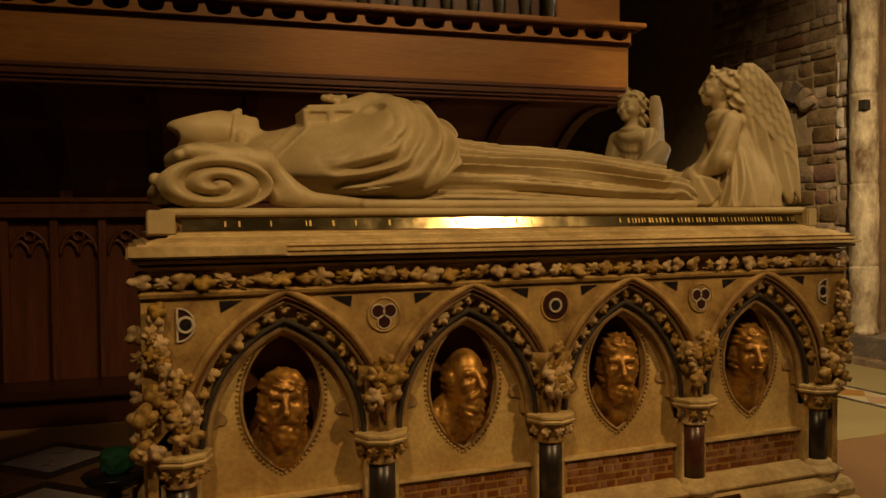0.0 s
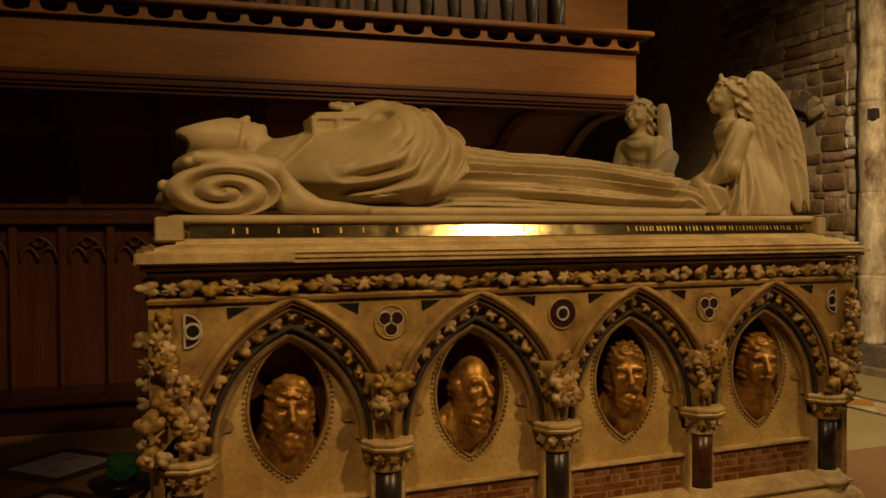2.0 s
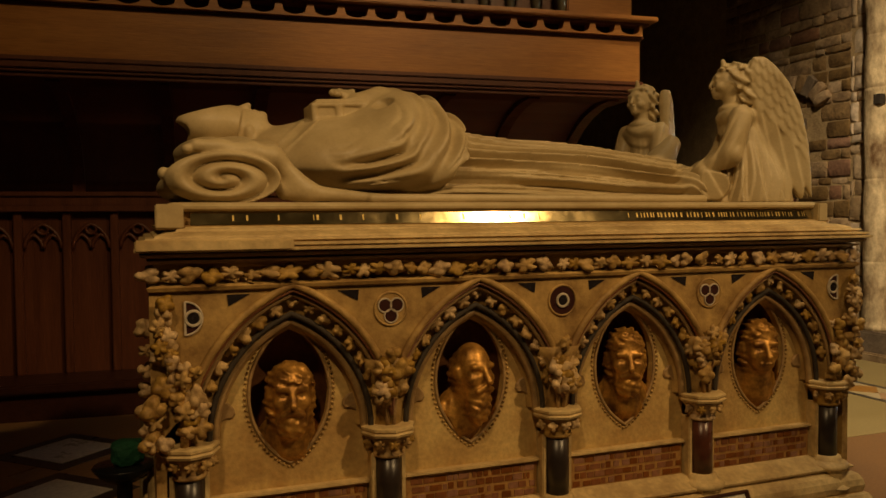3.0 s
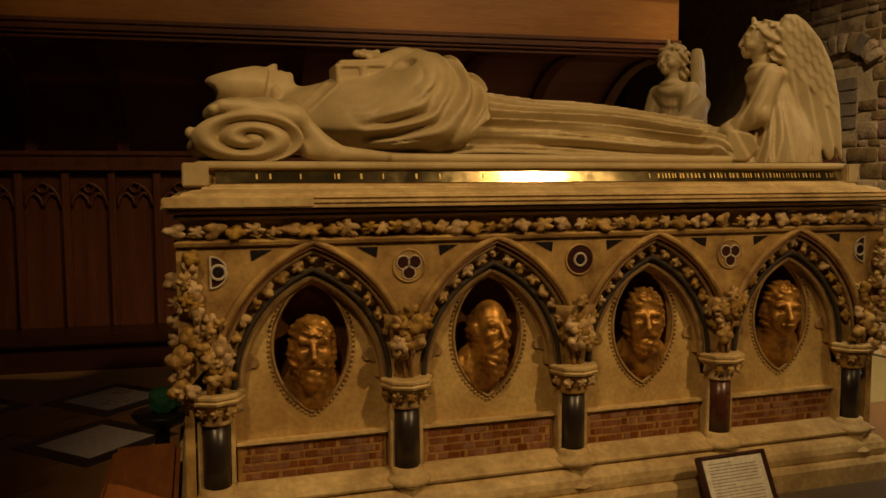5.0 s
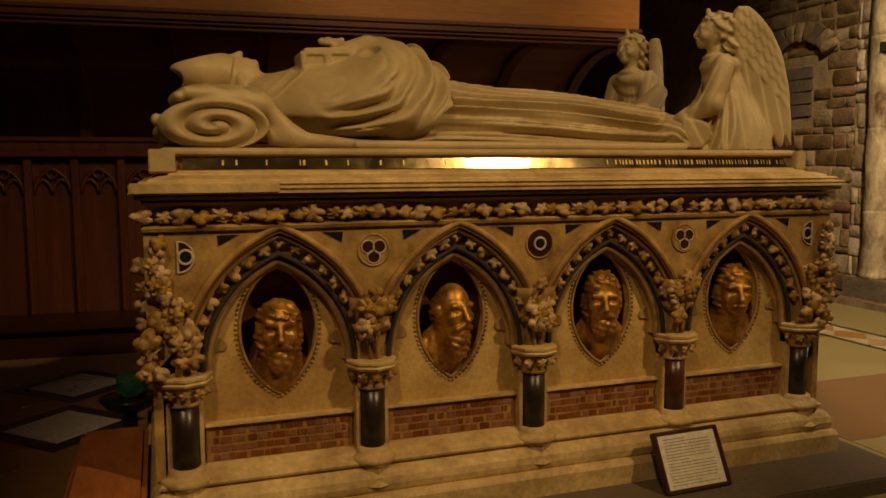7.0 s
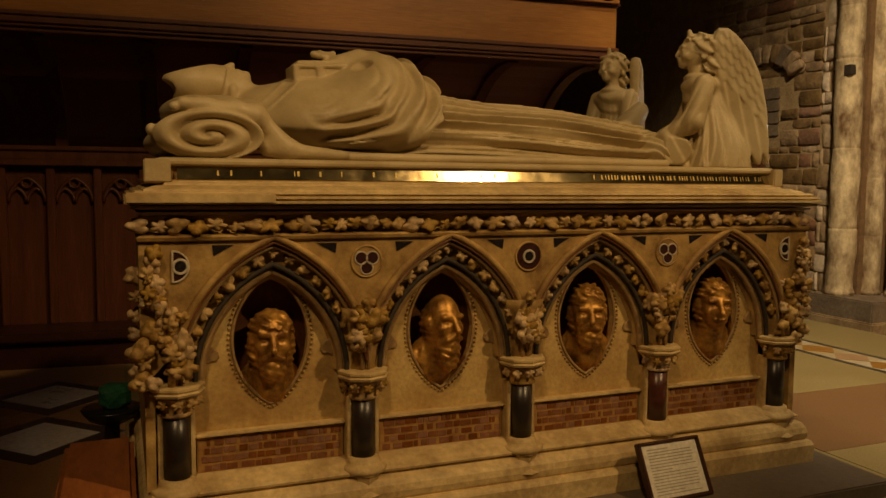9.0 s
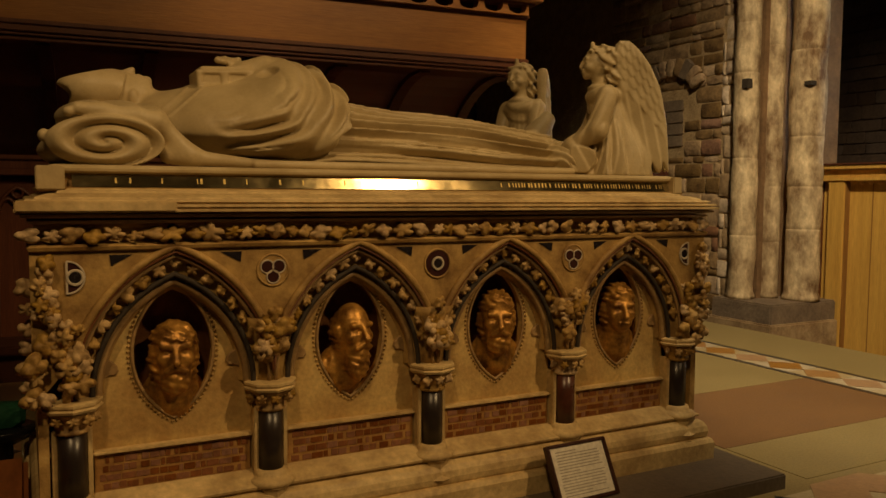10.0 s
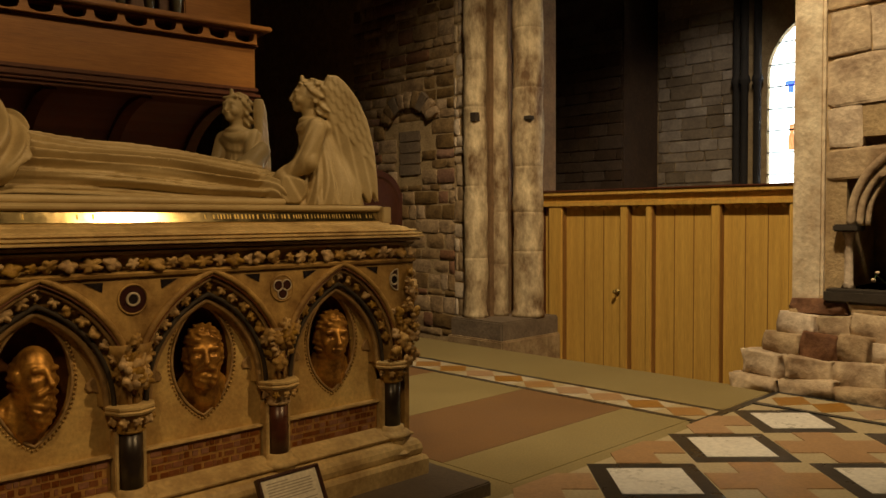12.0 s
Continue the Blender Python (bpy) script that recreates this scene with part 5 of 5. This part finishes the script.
NICHE = part("niche_arch", tube(bmesh.new(), [(0, 0, 0), (0, 0, 0.1)], 0.01, 6), "pier_stone", SP, "moulded niche arch")
bm = bmesh.new()
for w, r, x in ((0.40, 0.03, 4.79), (0.35, 0.026, 4.82), (0.31, 0.02, 4.86)):
    pts = [(-1.1 + u, 1.2 + v) for u, v in arch_curve(w, 0.52 * w / 0.4, 10)]
    pts = [(pts[0][0], 1.16)] + pts + [(pts[-1][0], 1.16)]
    vs = [Vector((x, y, z)) for y, z in pts]
    loops = []
    for i, p in enumerate(vs):
        t = (vs[min(i + 1, len(vs) - 1)] - vs[max(i - 1, 0)]).normalized()
        n1, n2 = Vector((1, 0, 0)), t.cross(Vector((1, 0, 0)))
        loops.append([p + n1 * r * math.cos(a) + n2 * r * math.sin(a) for a in [2 * math.pi * k / 8 for k in range(8)]])
    rings(bm, loops)
NICHE.data = mesh_of("niche_arch", bm, "pier_stone", True)
part("niche_shelf", new_box(4.66, 5.4, -1.6, -0.56, 0.62, 0.72, 0.02), "dark_paint", SP, "dark projecting stone shelf")
part("niche_impost", new_box(4.72, 4.9, -0.76, -0.6, 1.12, 1.17, 0.01), "dark_paint", SP)
part("niche_shaft", lathe(bmesh.new(), [(0.05, 0.72), (0.03, 0.76), (0.028, 1.06), (0.05, 1.12)], 4.82, -0.68, 14), "pier_stone", SP, "", True)
FLOWERS = thing("flower_bowl", (4.85, -1.05, 0.72), "low bowl of green leaves and pale flowers", "flowers")
part("bowl", lathe(bmesh.new(), [(0.05, 0.72), (0.09, 0.75), (0.095, 0.77)], 4.85, -1.05, 16), "dark_paint", FLOWERS)
GL = bmesh.new()
bmesh.ops.create_grid(GL, x_segments=3, y_segments=2, size=0.5)
for v in GL.verts:
    v.co.y *= 0.45 * (1 - (abs(v.co.x) * 1.6) ** 2)
    v.co.z = -0.3 * v.co.x ** 2
gleaf = mesh_of("leaf", GL, "leaf_green")
PT = bmesh.new()
bmesh.ops.create_icosphere(PT, subdivisions=2, radius=0.5)
for v in PT.verts:
    v.co *= 0.8 + 0.3 * noise.noise(v.co * 6)
petal = mesh_of("blossom", PT, "petal", True)
rnd = random.Random(8)
for i in range(34):
    p = (4.85 + rnd.uniform(-0.1, 0.1), -1.05 + rnd.uniform(-0.22, 0.22), 0.78 + rnd.uniform(0, 0.07))
    if i % 4:
        piece("leaf", gleaf, FLOWERS, Matrix.LocRotScale(p, Euler([rnd.uniform(-0.9, 0.9) for _ in range(2)] + [rnd.uniform(0, 6)]), (0.1, 0.1, 0.1)))
    else:
        piece("blossom", petal, FLOWERS, Matrix.LocRotScale(p, None, (0.035, 0.035, 0.03)))

# ---- aisle beyond the screen, with the window ----
WX = 9.5
bm = bmesh.new()
WC, WW, WZ0, WZ1, WH = 1.47, 0.5, 1.2, 3.1, 0.72
top = [(WC + x, WZ1 + z) for x, z in arch_curve(WW, WH, 10)]
box(bm, WX, WX + 0.09, -6, WC - WW, -0.5, 8)
box(bm, WX, WX + 0.09, WC + WW, 8.6, -0.5, 8)
box(bm, WX, WX + 0.09, WC - WW, WC + WW, -0.5, WZ0)
for (ya, za), (yb, zb) in zip(top, top[1:]):
    if yb - ya > 1e-5:
        rings(bm, [[(x, ya, za), (x, yb, zb), (x, yb, 8), (x, ya, 8)] for x in (WX, WX + 0.09)])
setting("wall_aisle", bm, "mortar", "dark rubble wall of the side aisle with a lancet opening")
WIN = tagged(new("window_1"), "tall pointed leaded window glowing with white daylight", "window", "", "structure")
bars = [1.2, 1.5, 1.79, 2.08, 2.37, 2.66, 2.95, 3.24, 3.53, 3.85]
for z0, z1 in zip(bars, bars[1:]):
    bm = bmesh.new()
    zm = (z0 + z1) / 2
    hw = WW if zm < WZ1 else max(0.12, min(WW, WW * (1 - ((zm - WZ1) / WH) ** 1.6)))
    box(bm, WX + 0.03, WX + 0.036, WC - hw, WC + hw, z0, z1)
    part("pane", bm, "glass", WIN).visible_shadow = False
    part("glazing_bar", new_box(WX + 0.018, WX + 0.045, WC - hw - 0.02, WC + hw + 0.02, z1 - 0.008, z1 + 0.008), "lead", WIN)
for y, z, w, h, mt in ((1.65, 2.985, 0.09, 0.025, "glass_blue"), (1.665, 2.905, 0.035, 0.055, "glass_blue"), (1.64, 2.20, 0.055, 0.10, "glass_amber"), (1.65, 2.37, 0.028, 0.07, "glass_amber")):
    part("stained_piece", new_box(WX + 0.017, WX + 0.028, y - w, y + w, z - h, z + h), mt, WIN).visible_shadow = False
tagged(part("backdrop", new_box(WX + 1.3, WX + 1.32, -1.5, 4.5, 0, 6), "daylight"), "bright overcast sky beyond the window", "sky", "", "structure")
# the aisle's dimness is painted into the buttress colour
setting("aisle_buttress", new_box(8.6, 9.5, 3.62, 8.6, -0.5, 8), "aisle_shaded", "stone wall projecting into the aisle, shade put into its dark colour")

# ---- tall chair behind the tomb ----
CHAIR = thing("tall_chair", (3.2, 2.55, 0), "dark brown wooden chair with a tall arched back", "chair")
arc = [(0.27, 0.0), (0.27, 1.38)] + [(0.27 * math.cos(a), 1.38 + 0.26 * math.sin(a)) for a in [math.pi * i / 14 for i in range(1, 14)]] + [(-0.27, 1.38), (-0.27, 0.0)]
bm = bmesh.new()
rings(bm, [[(3.2 + x * k, y, z * kz) for x, z in arc] for y, k, kz in ((2.53, 0.8, 0.955), (2.52, 0.86, 0.965), (2.52, 0.97, 0.995), (2.54, 1.0, 1.0), (2.6, 1.0, 1.0), (2.6, 0.8, 0.955))])
part("back_frame", bm, "frame_wood", CHAIR, "near-black arched rim")
bm = bmesh.new()
rings(bm, [[(3.2 + x * 0.83, y, z * 0.96) for x, z in arc] for y in (2.545, 2.59)])
part("backrest", bm, "chair_wood", CHAIR, "reddish brown back panel")
part("seat", new_box(2.94, 3.46, 2.605, 3.02, 0.42, 0.47, 0.01), "chair_wood", CHAIR)
for x in (2.95, 3.39):
    part("leg", new_box(x, x + 0.05, 2.95, 3.0, 0, 0.42, 0.004), "chair_wood", CHAIR)

# ---- floor patterns ----
FP = tagged(new("pavement"), "patterned stone and tile pavement", "floor", "", "structure")


def slab(name, x0, x1, y0, y1, material, z=0.0):
    return part(name, new_box(x0, x1, y0, y1, -0.012, z, 0.0), material, FP)


part("flagstone", new_box(3.64, 4.42, -0.33, 5.28, -0.1, 0.0, 0.004), "flag_olive", FP)
for x0, x1, y0, y1, mt in ((1.62, 3.24, 0.97, 1.9, "flag_olive"), (1.62, 3.24, 0.14, 0.966, "flag_red"), (1.62, 3.24, -0.31, 0.136, "flag_olive"), (1.62, 3.24, 1.904, 2.8, "flag_red"), (1.62, 3.24, 2.804, 5.28, "flag_olive")):
    slab("flagstone", x0, x1, y0, y1, mt, 0.001)
part("grey_slab", new_box(-1.32, 1.45, -0.345, 1.5, -0.012, 0.06, 0.006), "flag_grey", FP, "dark grey ledger slab under the tomb")
for x0, x1 in ((3.245, 3.29), (3.585, 3.635)):
    slab("black_strip", x0, x1, -0.36, 5.28, "tile_black", 0.002)
half = 0.147
tri = bmesh.new()
rings(tri, [[(-half, -half, z), (half, -half, z), (half, half, z), (-half, half, z)] for z in (-0.012, 0.0015)])
cream_sq = mesh_of("cream_tile", tri, "tile_cream")
dia = bmesh.new()
rings(dia, [[(-half, 0, z), (0, -half, z), (half, 0, z), (0, half, z)] for z in (-0.01, 0.004)])
orange_d = mesh_of("orange_tile", dia, "tile_orange")
y = -0.2
while y < 4.6:
    piece("cream_tile", cream_sq, FP, Matrix.Translation((3.4375, y, 0)))
    piece("orange_tile", orange_d, FP, Matrix.Translation((3.4375, y, 0)))
    y += 0.297
slab("black_strip", 3.2, 4.42, -0.40, -0.345, "tile_black", 0.0025)


def diamond(name, r0, z, material, shift=0.0):
    bm = bmesh.new()
    rings(bm, [[(r0, 0, h), (0, r0, h), (-r0, 0, h), (0, -r0, h)] for h in (-0.012, z)])
    return mesh_of(name, bm, material)


black_d, white_d = diamond("black_border", 0.372, 0.0035, "tile_black"), diamond("white_marble", 0.256, 0.0065, "tile_white")


def star(name, arms):
    """Broad arms that meet the four black borders, with pointed notches between; arms: which of the four."""
    bm = bmesh.new()
    for k in arms:
        turn = Matrix.Rotation(math.pi / 2 * k, 3, "Z")
        line = [(0.0, 0.0), (0.155, 0.0), (0.275, 0.118), (0.118, 0.275), (0.0, 0.155)]
        rings(bm, [[turn @ Vector((x, y, h)) for x, y in line] for h in (-0.012, 0.0055)])
    bmesh.ops.remove_doubles(bm, verts=bm.verts[:], dist=1e-4)
    return mesh_of(name, bm, "tile_orange")


star_m, half_star = star("orange_star", (0, 1, 2, 3)), star("orange_star", (2, 3))
PX = 0.778


def field_of(x_from, x_to, y_from, y_to, ox, oy):
    i0, i1 = math.floor((x_from - ox) / PX), math.ceil((x_to - ox) / PX)
    j0, j1 = math.floor((y_from - oy) / PX), math.ceil((y_to - oy) / PX)
    for i in range(i0, i1 + 1):
        for j in range(j0, j1 + 1):
            x, y = ox + i * PX, oy + j * PX
            if x_from <= x <= x_to and y_from <= y <= y_to:
                piece("black_border", black_d, FP, Matrix.Translation((x, y, 0)))
                piece("white_marble", white_d, FP, Matrix.Translation((x, y, 0)))
            x, y = x + PX / 2, y + PX / 2
            if x_from <= x <= x_to and y_from <= y <= y_to:
                piece("orange_star", star_m, FP, Matrix.Translation((x, y, 0)))


part("cream_field", new_box(-1.3, 4.42, -3.2, -0.405, -0.012, 0.001), "tile_cream", FP)
field_of(-1.2, 3.86, -3.1, -0.6, 2.885, -0.76)
for i in range(-6, 2):
    piece("orange_star", half_star, FP, Matrix.Translation((2.885 + (i - 0.5) * PX, -0.76 + PX / 2, 0)))
# tiled border beside the pier
for x0, x1 in ((3.925, 3.968), (4.335, 4.38)):
    slab("black_strip", x0, x1, -3.2, -0.402, "tile_black", 0.0095)
slab("cream_strip", 3.969, 4.334, -3.2, -0.402, "tile_cream", 0.0075)
wide_d = bmesh.new()
rings(wide_d, [[(-0.18, 0, z), (0, -0.13, z), (0.18, 0, z), (0, 0.13, z)] for z in (-0.01, 0.0095)])
wide_d = mesh_of("orange_tile", wide_d, "tile_orange")
for i in range(10):
    piece("orange_tile", wide_d, FP, Matrix.Translation((4.152, -0.56 - 0.265 * i, 0)))
part("cream_field", new_box(-3.4, -1.35, -0.3, 3.2, -0.012, 0.001), "tile_orange", FP)
field_of(-3.3, -1.5, 0.8, 2.6, -1.72, 1.57)

# ---- wall stones ----


def courses(parent, material, y0, y1, z0, z1, x, h, w, seed, depth=0.06, skip=None, rough=0.035, edge=0.07):
    """Coursed stones on a wall that faces -x."""
    rnd = random.Random(seed)
    ms = [boulder_mesh("stone", "wall_red" if k == 5 and material == "wall_stone" else material, seed * 10 + k, 0.17, 2) if edge > 0.1 else stone_mesh("stone", material, seed * 10 + k, rough, edge) for k in range(6)]
    z = z0
    while z < z1:
        hh = rnd.uniform(*h)
        y = y0 - rnd.uniform(0, w[0])
        while y < y1:
            ww = rnd.uniform(*w)
            a, b = max(y, y0), min(y + ww, y1)
            if b - a > 0.04 and not (skip and skip(a, b, z, z + hh)):
                piece("stone", rnd.choice(ms), parent, Matrix.LocRotScale((x + depth * (0.37 if edge > 0.1 else 0.24) + rnd.uniform(-0.008, 0.008), (a + b) / 2, z + hh / 2), Euler((rnd.uniform(-0.02, 0.02), 0, rnd.uniform(-0.03, 0.03))), (depth, (b - a) - 0.012, hh - 0.012)))
            y += ww
        z += hh


courses(WN, "wall_stone", 3.52, 5.3, -0.1, 4.2, 5.12, (0.07, 0.19), (0.10, 0.40), 21, 0.08,
        lambda a, b, z0, z1: b > 4.06 and a < 4.44 and z1 > 1.72 and z0 < 2.3, 0.05, 0.13)
courses(WN, "pier_stone", 3.34, 3.53, -0.1, 4.2, 5.12, (0.09, 0.26), (0.12, 0.3), 22, 0.08, None, 0.09, 0.13)
brick_m = stone_mesh("brick", "pedestal_stone", 77, 0.04)
for k in range(4):
    piece("brick", brick_m, WN, Matrix.LocRotScale((5.13, 4.25, 1.79 + 0.13 * k), None, (0.06, 0.35, 0.118)))
# relieving arch over the blocked opening
for k in range(9):
    a = math.pi * (0.12 + 0.76 * k / 8)
    piece("arch_stone", brick_m if k % 4 == 2 else boulder_mesh("arch_stone", "wall_stone", 90 + k, 0.33, 2), WN,
          Matrix.LocRotScale((5.1, 4.25 + 0.42 * math.cos(a), 2.3 + 0.30 * math.sin(a)), Euler((a - math.pi / 2, 0, 0)), (0.08, 0.11, 0.2)))
courses(SP, "pier_stone", -1.85, -0.53, -0.02, 3.4, 4.82, (0.2, 0.36), (0.26, 0.5), 33, 0.09,
        lambda a, b, z0, z1: z1 > 0.64 and z0 < 1.2 + arch_height(0.42, 0.54, (a + b) / 2 + 1.1) and b > -1.5 and a < -0.68, 0.05)
# spreading rubble base of the pier
BASEM = [boulder_mesh("base_stone", "wall_red" if k == 4 else "pier_stone", 70 + k, 0.20, 3) for k in range(6)]
rnd = random.Random(9)
for row, (xf, zc, hh, near, wmin, wmax) in enumerate(((4.40, 0.03, 0.10, -0.02, 0.22, 0.5), (4.46, 0.15, 0.17, -0.10, 0.2, 0.42), (4.54, 0.30, 0.16, -0.20, 0.14, 0.3), (4.64, 0.44, 0.17, -0.27, 0.16, 0.4), (4.70, 0.58, 0.12, -0.33, 0.2, 0.5))):
    yy = near
    while yy > -1.85:
        ww = rnd.uniform(wmin, wmax)
        piece("base_stone", rnd.choice(BASEM), SP, Matrix.LocRotScale((xf + 0.17 + rnd.uniform(-0.03, 0.03), yy - ww / 2, zc + rnd.uniform(-0.012, 0.012)), Euler((rnd.uniform(-0.1, 0.1), 0.1, rnd.uniform(-0.15, 0.15))), (0.38, ww + 0.015, hh + rnd.uniform(0.0, 0.05))))
        yy -= ww
bm = bmesh.new()
rings(bm, [[(4.5 + d, -0.08 - d, z), (4.5 + d, -1.85, z), (5.3, -1.85, z), (5.3, -0.08 - d, z)] for d, z in ((0.0, -0.02), (0.06, 0.2), (0.17, 0.42), (0.28, 0.66))])
part("base_core", bm, "mortar", SP)
WA = bpy.data.objects["wall_aisle"]
courses(WA, "aisle_stone", 2.40, 3.6, 0.9, 4.6, 9.49, (0.13, 0.2), (0.25, 0.5), 44, 0.05)
courses(bpy.data.objects["aisle_buttress"], "aisle_shaded", 3.64, 6.2, 0.9, 4.4, 8.59, (0.14, 0.2), (0.25, 0.5), 45, 0.05)
# shafts added in near-black to stand for the shaded window splay
for ys, xs in ((2.06, 9.40), (2.22, 9.36), (2.36, 9.42)):
    part("window_shaft", lathe(bmesh.new(), [(0.085, 1.2), (0.06, 1.5), (0.05, 1.58), (0.05, 3.0), (0.078, 3.05), (0.07, 3.10), (0.05, 3.14), (0.05, 6.0)], xs, ys, 12), "window_shade", WA, "slender added shaft beside the window, shade put into its near-black colour", True)
